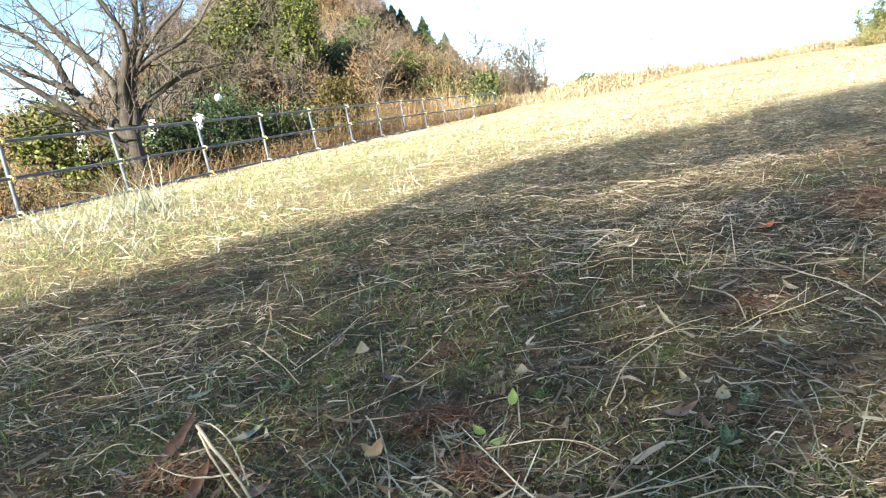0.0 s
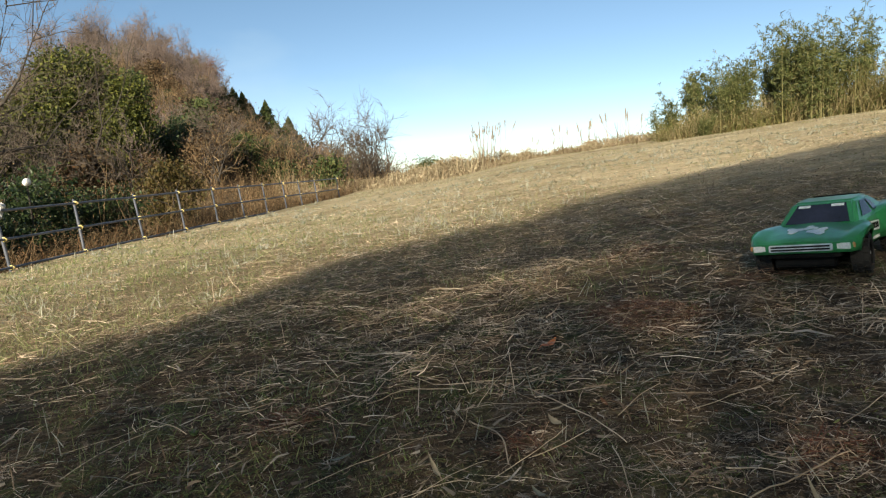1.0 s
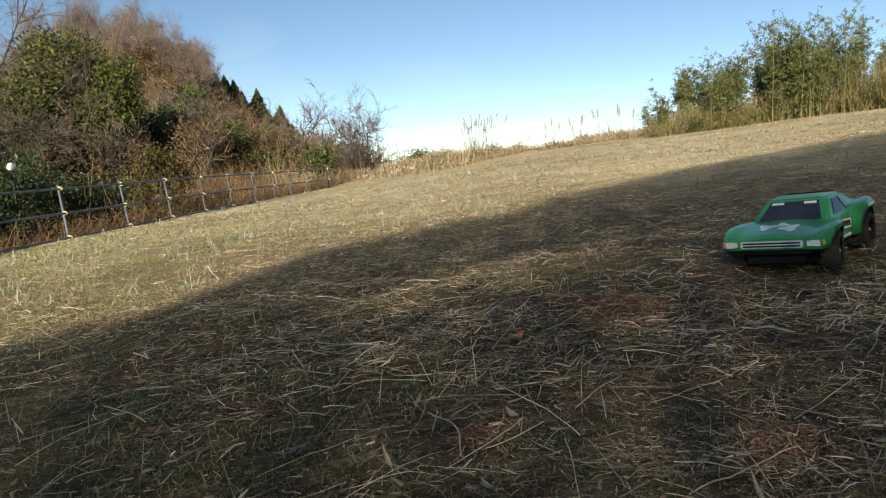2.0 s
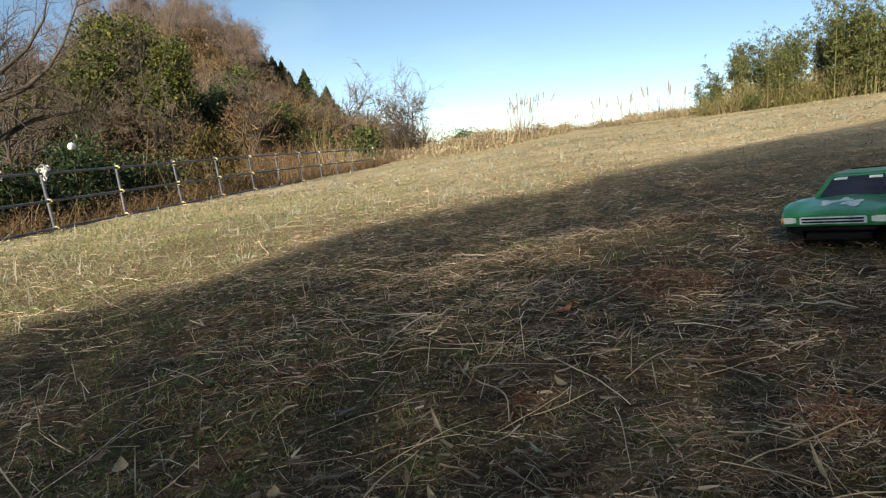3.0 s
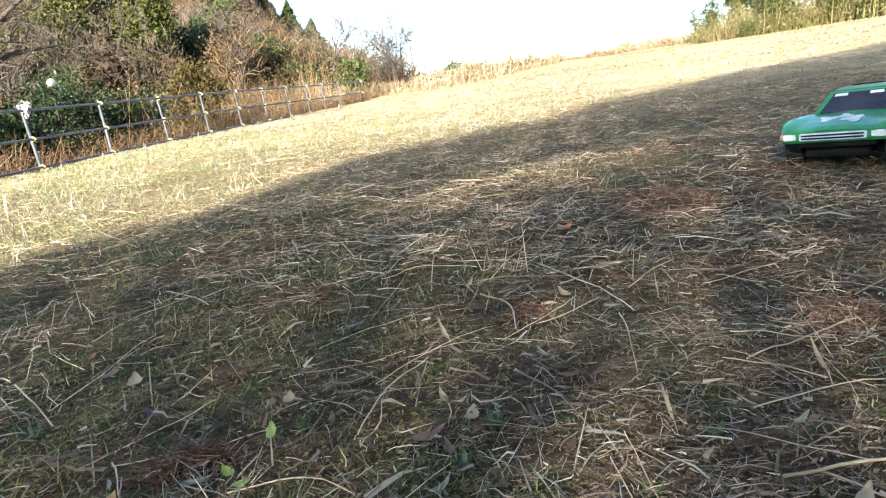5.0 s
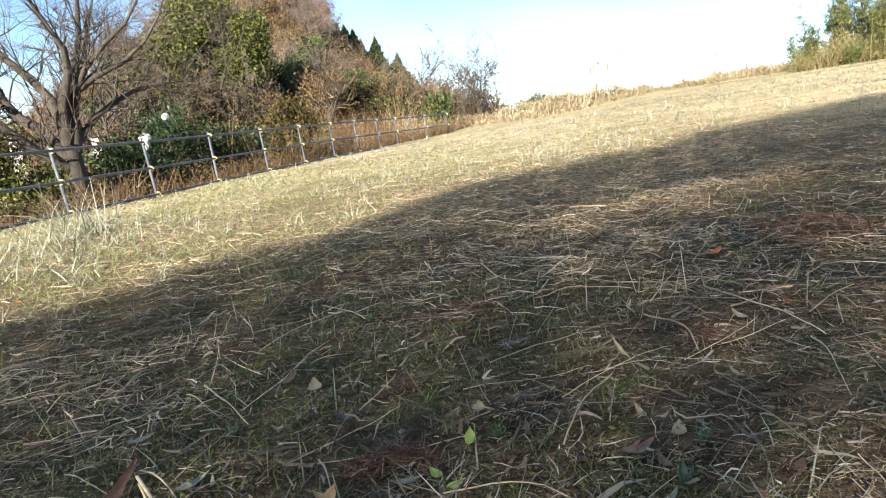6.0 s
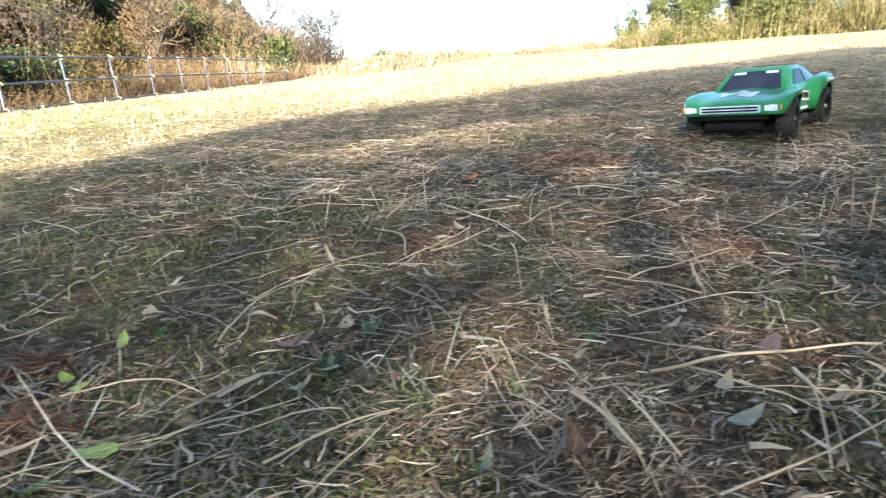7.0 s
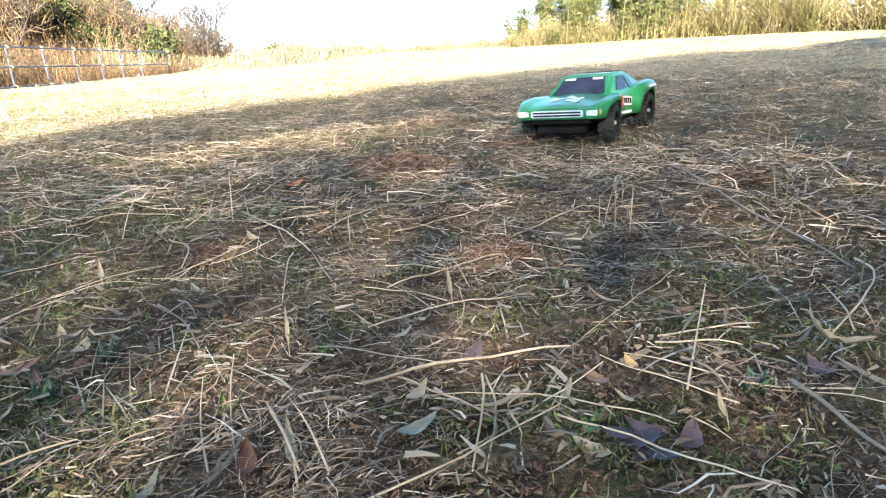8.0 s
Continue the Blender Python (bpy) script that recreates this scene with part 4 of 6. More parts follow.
def fence_brush():
    """Rusty bracken and weeds just behind the fence."""
    n = 16000
    y = RNG.uniform(3, 27, n)
    x = np.interp(y, FENCE_Y, FENCE_X) - RNG.uniform(0.25, 4.0, n) ** 1.0
    base = np.stack([x, y, ground_z(x, y) - 0.02], 1)
    tuft = 0.5 + 0.9 * smooth_noise(x, y, 0.9, 71)
    v, f = ribbons(base, RNG.uniform(0, 6.28, n), RNG.uniform(0.15, 0.6, n) * tuft, RNG.uniform(0.006, 0.014, n), RNG.uniform(0.6, 1.5, n), RNG.uniform(-0.2, 1.2, n), 3)
    thing("bracken", lay_mesh("bracken", v, f), M_RUST, "rusty dead bracken and weeds behind the fence", "undergrowth", kind="stuff")
    c = np.repeat(base, 2, axis=0) + RNG.normal(0, 0.1, (2 * n, 3)) + np.array([0, 0, 0.2])
    v, f = leaves(c, RNG.uniform(0.022, 0.055, 2 * n), 0.35)
    thing("bracken_leaves", lay_mesh("bracken_leaves", v, f), M_RUST, "curled rusty leaves on the weeds behind the fence", "undergrowth", kind="stuff")


fence_brush()


def field_edge():
    """Low dry brush along the far edge of the field."""
    pieces, tops = [], []
    for k in range(74):
        az = -1 + 32 * (k + rnd.random()) / 74
        r = np.interp(az, [-1, 5, 12, 16, 20, 31], [25.5, 26, 26, 27, 29, 29]) + rnd.uniform(-0.8, 3.0)
        tall = np.interp(az, [-1, 4, 9, 13, 16, 22, 31], [0.8, 0.42, 0.4, 0.8, 0.45, 0.26, 0.3]) * rnd.choice((0.1, 0.2, 0.5, 1.0, 1.4))
        p = np.array(polar(az, r))
        tops.append((p, tall))
    for p, tall in tops:
        n = 330
        off = RNG.normal(0, 0.55, (n, 3)) * np.array([1, 1, 0])
        base = p + off
        base[:, 2] = ground_z(base[:, 0], base[:, 1]) - 0.03
        pieces.append(ribbons(base, RNG.uniform(0, 6.28, n), RNG.uniform(0.4, 1.1, n) * tall, RNG.uniform(0.015, 0.035, n), RNG.uniform(0.6, 1.5, n), RNG.uniform(-0.2, 1.3, n), 3))
    v, f = joined(pieces)
    thing("field_edge_brush", lay_mesh("field_edge_brush", v, f), M_EDGE, "low dry tan brush along the field's far edge", "undergrowth", kind="stuff")
    c = np.concatenate([p + RNG.normal(0, 0.45, (120, 3)) * np.array([1, 1, 0]) + np.stack([np.zeros(120), np.zeros(120), RNG.uniform(0.05, 0.85, 120) * tall], 1) for p, tall in tops])
    v, f = leaves(c, RNG.uniform(0.06, 0.14, len(c)))
    thing("field_edge_leaves", lay_mesh("field_edge_leaves", v, f), M_EDGE, "withered leaves in the brush at the field's edge", "undergrowth", kind="stuff")


field_edge()
for az, r, w, h in ((9.4, 27.5, 1.5, 0.75), (11.4, 27, 1.9, 0.95), (12.9, 27.5, 1.7, 0.85), (14.3, 28, 1.3, 0.6), (17.2, 28.5, 1.6, 0.55), (18.9, 29, 1.5, 0.5), (24.8, 30, 1.6, 0.4), (26.6, 30.5, 1.8, 0.45), (28.2, 30, 1.4, 0.4), (7.4, 27, 1.2, 0.5)):
    stand(leafy("dry_bush", int(az * 10), w, h, M_EDGE, "low mound of dry tan brush at the field's edge", "shrub", 0.07, 2600, group="dry mounds"), polar(az, r, -0.08), az)


def pampas(seed, height, n):
    rng = np.random.default_rng(seed)
    ob = holder("pampas_clump", (0, 0, 0), "dry pampas grass clump with feathery plumes", "grass", "pampas clumps")
    base = np.concatenate([rng.normal(0, 0.22, (n * 12, 2)), np.zeros((n * 12, 1))], 1)
    v, f = ribbons(base, rng.uniform(0, 6.28, n * 12), rng.uniform(0.3, 0.75, n * 12) * height, np.full(n * 12, 0.022), rng.uniform(0.8, 1.5, n * 12), rng.uniform(0, 1.2, n * 12), 3)
    tagged(part("foliage", lay_mesh("foliage", v, f), M_BRUSH, ob), kind="stuff")
    for k in range(n):
        a, lean = rng.uniform(0, 6.28), rng.uniform(0.05, 0.5)
        d = np.array([math.cos(a) * lean, math.sin(a) * lean, 1.0])
        start = np.array([rng.normal(0, 0.36), rng.normal(0, 0.36), 0])
        top = start + d * height * rng.uniform(0.75, 1.05)
        stem = part("stem", lay_mesh("stem", *tubes([([start, (start + top) / 2 + rng.normal(0, 0.03, 3), top], [0.011, 0.009, 0.006])], 4)), M_PLUME, ob)
        m = 90
        t = rng.uniform(0, 1, m)
        c = top - d * (0.32 * t)[:, None] + rng.normal(0, 0.014, (m, 3)) * (0.5 + t)[:, None]
        tagged(part("plume", lay_mesh("plume", *leaves(c, rng.uniform(0.04, 0.09, m), 0.25)), M_PLUME, stem), kind="stuff")
    return ob


clumps = [pampas(80, 2.1, 24), pampas(81, 1.3, 4)]
for k, (az, r, v, s) in enumerate(((15.4, 28, 0, 0.95), (22.6, 30, 1, 1.1), (20.2, 29, 1, 0.7), (24.6, 30.5, 1, 1.15), (27.6, 30, 1, 1.2))):
    m = Matrix.Translation(polar(az, r, -0.05)) @ Matrix.Rotation(k * 1.9, 4, "Z") @ Matrix.Scale(s, 4)
    if k < 2:
        clumps[k].matrix_basis = m
    else:
        copy_thing(clumps[v], m)


def bamboo(seed, height, n):
    rng = np.random.default_rng(seed)
    ob = holder("bamboo_clump", (0, 0, 0), "yellow-green bamboo clump with leafy tops", "bamboo", "bamboo grove")
    paths, tips = [], []
    for k in range(n):
        h = height * rng.uniform(0.55, 1.05)
        a, q, bend = rng.uniform(0, 6.28), abs(rng.normal(0, 0.55)), rng.uniform(0.0, 0.35)
        b = np.array([q * math.cos(a), q * math.sin(a), -0.1])
        side = np.array([math.cos(a + rng.normal(0, 0.8)), math.sin(a + rng.normal(0, 0.8)), 0])
        start = rng.uniform(0.35, 0.6)
        pts = [b + np.array([0, 0, h * s]) + side * bend * h * s**2.2 * 0.5 for s in (0, 0.25, 0.5, 0.75, 1.0)]
        paths.append((pts, [0.014, 0.013, 0.011, 0.008, 0.004]))
        m = int(70 * h / height)
        s = rng.uniform(start, 1.02, m)
        s[: m // 6] = rng.uniform(0.05, 0.5, m // 6)
        c = np.array([np.interp(s, (0, 0.25, 0.5, 0.75, 1.0), [p[j] for p in pts]) for j in range(3)]).T
        tips.append(c + rng.normal(0, 0.2, (m, 3)))
    for path in paths:
        part("cane", lay_mesh("cane", *tubes([path], 5)), M_CULM, ob)
    c = np.repeat(np.concatenate(tips), 9, axis=0)
    c = c + rng.normal(0, 0.06, c.shape)
    part("foliage", lay_mesh("foliage", *leaves(c, rng.uniform(0.11, 0.23, len(c)), 0.18)), M_BAMBOO, ob)
    return ob


grove = [bamboo(90, 4.2, 15), bamboo(91, 3.2, 14), bamboo(92, 2.2, 11)]
row = 0
for az, s, v in ((29.0, 0.55, 2), (31.0, 0.8, 2), (32.8, 0.92, 1), (34.4, 0.86, 1), (36.0, 0.78, 0), (38.6, 0.85, 0), (39.8, 0.95, 0), (41.4, 0.98, 0), (43.0, 0.9, 0), (44.6, 0.9, 0), (46.6, 0.8, 1), (48.6, 0.8, 1), (33.8, 0.6, 2), (42.2, 0.7, 2), (45.5, 0.65, 2)):
    m = Matrix.Translation(polar(az, 25.5 + 1.6 * math.sin(az * 3.3), -0.05)) @ Matrix.Rotation(az * 2.7, 4, "Z") @ Matrix.Scale(s * 0.84, 4)
    if row < 3:
        grove[v if row else 2].matrix_basis = m
        row = row + 1 if row == 0 else 3
    else:
        copy_thing(grove[v], m)
stand(grove[1], polar(36.4, 26.0), 1.0, 0.76)
stand(grove[0], polar(40.6, 27.0), 2.0, 0.85)


def grove_brush():
    n = 21000
    az = RNG.uniform(30, 64, n)
    r = 24 + RNG.uniform(0, 3.5, n) - 0.25 * np.maximum(0, az - 46)
    x, y = 0.24 + r * np.sin(np.radians(az)), r * np.cos(np.radians(az))
    tall = np.interp(az, [30, 34, 44, 50, 64], [0.5, 1.3, 1.5, 2.0, 2.2]) * (0.25 + 1.1 * smooth_noise(x, y, 1.1, 77))
    base = np.stack([x, y, ground_z(x, y) - 0.03], 1)
    v, f = ribbons(base, RNG.uniform(0, 6.28, n), RNG.uniform(0.3, 1.0, n) * tall, RNG.uniform(0.012, 0.03, n), RNG.uniform(0.7, 1.5, n), RNG.uniform(-0.2, 1.0, n), 3)
    thing("thicket", lay_mesh("thicket", v, f), M_YELLOW, "dry yellow reeds and stems round the bamboo", "undergrowth", kind="stuff")
    c = np.repeat(base, 2, axis=0) + RNG.normal(0, 0.25, (2 * n, 3))
    c[:, 2] += np.repeat(tall, 2) * RNG.uniform(0.05, 0.75, 2 * n)
    v, f = leaves(c, RNG.uniform(0.07, 0.15, 2 * n), 0.2)
    thing("thicket_leaves", lay_mesh("thicket_leaves", v, f), M_YELLOW, "yellow-green withered leaves in the thicket by the bamboo", "undergrowth", kind="stuff")


grove_brush()


def leaf_screen():
    """Unseen leaf screen, added on the bank behind the camera to shade the meadow."""
    n = 160000
    k = np.arange(n)
    u, w = (k * 0.7548776662) % 1.0, (k * 0.5698402910) % 1.0
    ex = np.concatenate([-4 + 13 * u[:138000], -14 + 10 * u[138000:148000], 9 + 31 * u[148000:]])
    ey = np.interp(ex, CREST_X, CREST_Y)
    x, y = ex + BACK * math.sin(radians(SUN_AZ)), ey + BACK * math.cos(radians(SUN_AZ))
    # the crest's height, point by point across the sun's way, so that its shade ends where the meadow's does
    sx, sy = math.sin(radians(SUN_AZ)), math.cos(radians(SUN_AZ))
    rim_x, rim_y = np.array(EDGE_X), np.array(EDGE_Y)
    across = np.maximum.accumulate(-sy * rim_x + sx * rim_y + np.arange(len(rim_x)) * 1e-4)
    u_ = -sy * ex + sx * ey
    fx, fy = np.interp(u_, across, rim_x), np.interp(u_, across, rim_y)
    reach = (fx - x) * -sx + (fy - y) * -sy
    top = field(fx, fy) + reach * math.tan(radians(SUN_EL)) + (smooth_noise(x, y, 1.6, 88) - 0.5) * 0.07
    c = np.stack([x + RNG.normal(0, 0.04, n), y + RNG.uniform(-0.1, 0.1, n), top - w * 4.0 + RNG.normal(0, 0.025, n)], 1)
    size = np.where(k < 138000, RNG.uniform(SCREEN_LEAF * 0.8, SCREEN_LEAF * 1.2, n), RNG.uniform(0.15, 0.3, n))
    # smaller leaves here, to let a brighter spot of sun onto the meadow
    far_ = (c[:, 2] - field(c[:, 0] + 5.9, c[:, 1] + 11.6)) / SUN.z
    gx, gy = c[:, 0] - SUN.x * far_, c[:, 1] - SUN.y * far_
    size = size * (1 - 0.45 * np.exp(-(((gx - SPOT[0]) / 0.55) ** 2 + ((gy - SPOT[1]) / 0.33) ** 2)))
    size = size * (1 - 0.3 * np.exp(-w * 4.0 / 0.4)) * (0.985 + 0.03 * smooth_noise(gx, gy, 1.5, 93))
    # leaves face the sun to even the leaked light, each tilted a little
    up = np.array(SUN) + RNG.normal(0, 0.3, (n, 3))
    up /= np.linalg.norm(up, axis=1)[:, None]
    a = np.cross(up, RNG.normal(size=(n, 3)))
    a *= (size / 2 / np.linalg.norm(a, axis=1))[:, None]
    b = np.cross(up, a) * 0.8
    v = np.stack([c - a, c + b, c + a, c - b], 1).reshape(-1, 3)
    ids = np.arange(4 * n).reshape(n, 4)
    f = np.concatenate([ids[:, [0, 1, 2]], ids[:, [0, 2, 3]]])
    thing("shade_screen", lay_mesh("shade_screen", v, f), M_DARK, "unseen leaf screen added on the bank to shade the meadow", "hedge", kind="stuff")


leaf_screen()


# ---- the toy truck ----
def lathe(profile, sides=28):
    """A ring of revolution round the y axis from (radius, y) points."""
    bm = bmesh.new()
    rings = [[bm.verts.new((r * math.cos(2 * math.pi * k / sides), y, r * math.sin(2 * math.pi * k / sides))) for k in range(sides)] for r, y in profile]
    for a, b in zip(rings, rings[1:]):
        for k in range(sides):
            bm.faces.new((a[k], a[(k + 1) % sides], b[(k + 1) % sides], b[k]))
    return bm


def block(bm, size, at, turn=None, bevel=0.0):
    made = bmesh.ops.create_cube(bm, size=1.0)["verts"]
    bmesh.ops.scale(bm, vec=size, verts=made)
    if bevel:
        edges = list({e for v in made for e in v.link_edges})
        made = list({v for f in bmesh.ops.bevel(bm, geom=edges, offset=bevel, segments=2, affect="EDGES")["faces"] for v in f.verts} | {v for v in made if v.is_valid})
    if turn:
        bmesh.ops.rotate(bm, cent=(0, 0, 0), matrix=turn, verts=made)
    bmesh.ops.translate(bm, vec=at, verts=made)
    return bm


def patch_of(points, lift=0.0012):
    """A thin flat piece from its corner points."""
    bm = bmesh.new()
    f = bm.faces.new([bm.verts.new(p) for p in points])
    f.normal_update()
    n = f.normal.copy()
    back = [bm.verts.new(v.co - n * lift) for v in f.verts]
    k = len(back)
    fv = list(f.verts)
    for i in range(k):
        bm.faces.new((fv[i], back[i], back[(i + 1) % k], fv[(i + 1) % k]))
    bm.faces.new(back[::-1])
    bmesh.ops.recalc_face_normals(bm, faces=bm.faces)
    return bm


def rods(paths, radius, sides=7):
    return lay_mesh("rod", *tubes([(p, [radius] * len(p)) for p in paths], sides))


def build_truck(at):
    green = surface_mat("glossy green painted shell", [(0.012, 0.19, 0.065), (0.016, 0.23, 0.08), (0.025, 0.28, 0.1)], 9, 0.3, 0, 0.5, 0.05, 0.001, coat=0.45)
    rubber = surface_mat("dusty black rubber", [(0.012, 0.012, 0.012), (0.03, 0.028, 0.025)], 25, 0.85, relief=0.5)
    black = surface_mat("black nylon plastic", [(0.006, 0.006, 0.006), (0.014, 0.013, 0.012)], 20, 0.8, spec=0.15, relief=0.3)
    glass = surface_mat("dark tinted window film", [(0.015, 0.018, 0.03), (0.03, 0.035, 0.06)], 8, 0.15, 0, 0.6, 0.02)
    white = surface_mat("white sticker film", [(0.62, 0.66, 0.64), (0.8, 0.82, 0.8)], 20, 0.4, relief=0.03)
    red = surface_mat("red sticker film", [(0.5, 0.03, 0.03), (0.62, 0.06, 0.05)], 20, 0.4, relief=0.03)
    silver = surface_mat("silver grille film", [(0.4, 0.42, 0.43), (0.7, 0.72, 0.72)], 30, 0.3, 0.4, relief=0.05)
    amber = surface_mat("amber lamp film", [(0.6, 0.25, 0.08), (0.75, 0.4, 0.2)], 20, 0.3)
    truck = holder("toy_truck", at, "green radio-controlled short-course toy truck on the grass", "toy truck")

    def arch(x):
        z = 0.056
        for c in (0.165, -0.165):
            if abs(x - c) < 0.07:
                z = max(z, 0.058 + 0.95 * math.sqrt(0.07**2 - (x - c) ** 2))
        return max(z, float(np.interp(x, [-0.275, -0.235, -0.23, 0.225, 0.23, 0.265], [0.07, 0.07, 0.056, 0.056, 0.076, 0.078])))

    xs = sorted({round(-0.275 + 0.54 * k / 54, 4) for k in range(55)} | {0.0955, 0.2345, -0.0955, -0.2345})
    bm, rows = bmesh.new(), []
    for x in xs:
        hw = float(np.interp(x, [-0.275, -0.24, -0.2, -0.13, -0.085, -0.05, 0.05, 0.085, 0.125, 0.21, 0.235, 0.255, 0.265], [0.128, 0.141, 0.15, 0.15, 0.136, 0.119, 0.117, 0.133, 0.15, 0.15, 0.143, 0.134, 0.126]))
        zs = float(np.interp(x, [-0.275, -0.23, -0.165, -0.1, -0.06, 0.06, 0.1, 0.165, 0.22, 0.25, 0.265], [0.143, 0.152, 0.157, 0.15, 0.138, 0.133, 0.135, 0.136, 0.127, 0.117, 0.108]))
        zc = float(np.interp(x, [-0.275, -0.2, 0.05, 0.13, 0.2, 0.25, 0.265], [0.141, 0.145, 0.137, 0.13, 0.122, 0.113, 0.106]))
        zb = min(arch(x), zs - 0.012)
        half = [(hw * 0.985, zb), (hw, zb + 0.45 * (zs - zb)), (hw * 0.99, zs - 0.015), (hw * 0.955, zs - 0.004), (hw * 0.86, zs), (hw * 0.72, 0.4 * zs + 0.6 * zc), (hw * 0.62, zc), (hw * 0.3, zc + 0.005)]
        ring = [(y, z) for y, z in half] + [(0, zc + 0.006)] + [(-y, z) for y, z in half[::-1]]
        rows.append([bm.verts.new((x, y, z)) for y, z in ring])
    for a, b in zip(rows, rows[1:]):
        for k in range(len(a) - 1):
            bm.faces.new((a[k], b[k], b[k + 1], a[k + 1]))
    bm.faces.new(rows[-1])
    # tail: a band above and two corner panels, open between them where the bumper shows
    last, m_ = rows[0], len(rows[0])
    floor_ = [bm.verts.new((-0.275, v.co.y, 0.128)) for v in last[3:m_ - 3]]
    for k in range(len(floor_) - 1):
        bm.faces.new((last[3 + k], last[4 + k], floor_[k + 1], floor_[k]))
    for q in (0, 1):
        rim_ = last[:4] if q == 0 else last[m_ - 4:][::-1]
        sgn = 1 if q == 0 else -1
        inner = [bm.verts.new((-0.275, sgn * 0.088, 0.07)), bm.verts.new((-0.275, sgn * 0.095, 0.128))]
        bm.faces.new((rim_[0], rim_[1], rim_[2], rim_[3], floor_[0 if q == 0 else -1], inner[1], inner[0]))
    bmesh.ops.recalc_face_normals(bm, faces=bm.faces)
    body = part("body", bm, green, truck, smooth=True)
    body.data.set_sharp_from_angle(angle=radians(40))
    thick = body.modifiers.new("thickness", "SOLIDIFY")
    thick.thickness, thick.offset = 0.002, -1
    # cab, with sails that run down to the bed
    low_z, roof_z = 0.128, 0.191
    foot = [(0.112, 0.108), (-0.045, 0.116), (-0.225, 0.112)]
    roof = [(0.026, 0.083), (-0.035, 0.087), (-0.095, 0.083)]
    bm = bmesh.new()
    low = [bm.verts.new((x, y, low_z)) for x, y in foot] + [bm.verts.new((x, -y, low_z)) for x, y in foot[::-1]]
    top = [bm.verts.new((x, y, roof_z)) for x, y in roof] + [bm.verts.new((x, -y, roof_z)) for x, y in roof[::-1]]
    for k in range(6):
        bm.faces.new((low[k], low[(k + 1) % 6], top[(k + 1) % 6], top[k]))
    bm.faces.new(top)
    bmesh.ops.recalc_face_normals(bm, faces=bm.faces)
    bmesh.ops.bevel(bm, geom=[e for e in bm.edges if all(v.co.z > 0.18 for v in e.verts) or (abs(e.verts[0].co.z - e.verts[1].co.z) > 0.03)], offset=0.009, segments=3, affect="EDGES")
    cab = part("cab", bm, green, truck, smooth=True)
    cab.data.set_sharp_from_angle(angle=radians(25))

    def between(face, u, v, out=0.0035):
        """A point of the cab's front, rear, side or sail: u along, v up, both 0 to 1, a little off the shell."""
        def edge(k):
            (fx, fy), (rx, ry) = foot[k], roof[k]
            return Vector((fx + (rx - fx) * v, fy + (ry - fy) * v, low_z + (roof_z - low_z) * v))
        if face in ("front", "rear"):
            p = edge(0 if face == "front" else 2)
            p.y *= 2 * u - 1
            n = Vector((0.66, 0, 0.75)) if face == "front" else Vector((-0.5, 0, 0.86))
            return p + n * out
        a, b = (edge(0), edge(1)) if face == "side" else (edge(1), edge(2))
        return a.lerp(b, u) + Vector((0, 0.94, 0.33)) * out

    def quad(face, corners, out=0.0035):
        return [between(face, u, v, out) for u, v in corners]

    def flipped(points):
        return [Vector((p.x, -p.y, p.z)) for p in points][::-1]

    part("windscreen", patch_of(quad("front", [(0.09, 0.12), (0.91, 0.12), (0.88, 0.86), (0.12, 0.86)], 0.0022)), glass, cab, "dark tinted windscreen")
    for u in (0.15, 0.66):
        part("sticker", patch_of(quad("front", [(u, 0.74), (u + 0.19, 0.74), (u + 0.19, 0.83), (u, 0.83)], 0.0036)), white, cab, "pale sticker strip")
    side = quad("side", [(0.3, 0.2), (0.9, 0.2), (0.9, 0.84), (0.42, 0.84)], 0.0024)
    for pts in (side, flipped(side)):
        part("side_window", patch_of(pts), glass, cab, "dark tinted side window")
    rear_w = quad("sail", [(0.06, 0.22), (0.34, 0.22), (0.36, 0.62), (0.06, 0.84)], 0.0024)
    for pts in (rear_w, flipped(rear_w)):
        part("quarter_window", patch_of(pts), glass, cab, "dark tinted quarter window")
    part("rear_screen", patch_of(quad("rear", [(0.12, 0.3), (0.16, 0.95), (0.84, 0.95), (0.88, 0.3)], 0.0016)), black, cab)
    for k in range(4):
        c = between("rear", 0.5, 0.32 + 0.17 * k, 0.008)
        bm = bmesh.new()
        block(bm, (0.03, 0.155 - 0.008 * k, 0.003), c, Matrix.Rotation(radians(-16), 3, "Y"), 0.001)
        part("louvre", bm, black, cab, "black louvre slat")
    part("bed_cover", patch_of([Vector((-0.264, -0.084, 0.1515)), Vector((-0.264, 0.084, 0.1515)), Vector((-0.2, 0.08, 0.155)), Vector((-0.2, -0.08, 0.155))]), glass, truck, "dark blue bed panel")
    part("bed_cover", patch_of(quad("rear", [(0.12, 0.24), (0.15, 0.02), (0.85, 0.02), (0.88, 0.24)], 0.002)), glass, truck, "dark blue bed panel")
    # nose
    bm = bmesh.new()
    block(bm, (0.006, 0.165, 0.02), (0.2655, 0, 0.094), Matrix.Rotation(radians(-8), 3, "Y"), 0.002)
    grille = part("grille", bm, silver, truck, "silver grille with a dark slot")
    for z in (0.09, 0.098):
        bm = bmesh.new()
        block(bm, (0.003, 0.152, 0.0045), (0.2685 - (z - 0.094) * 0.14, 0, z))
        part("grille_slot", bm, black, grille)
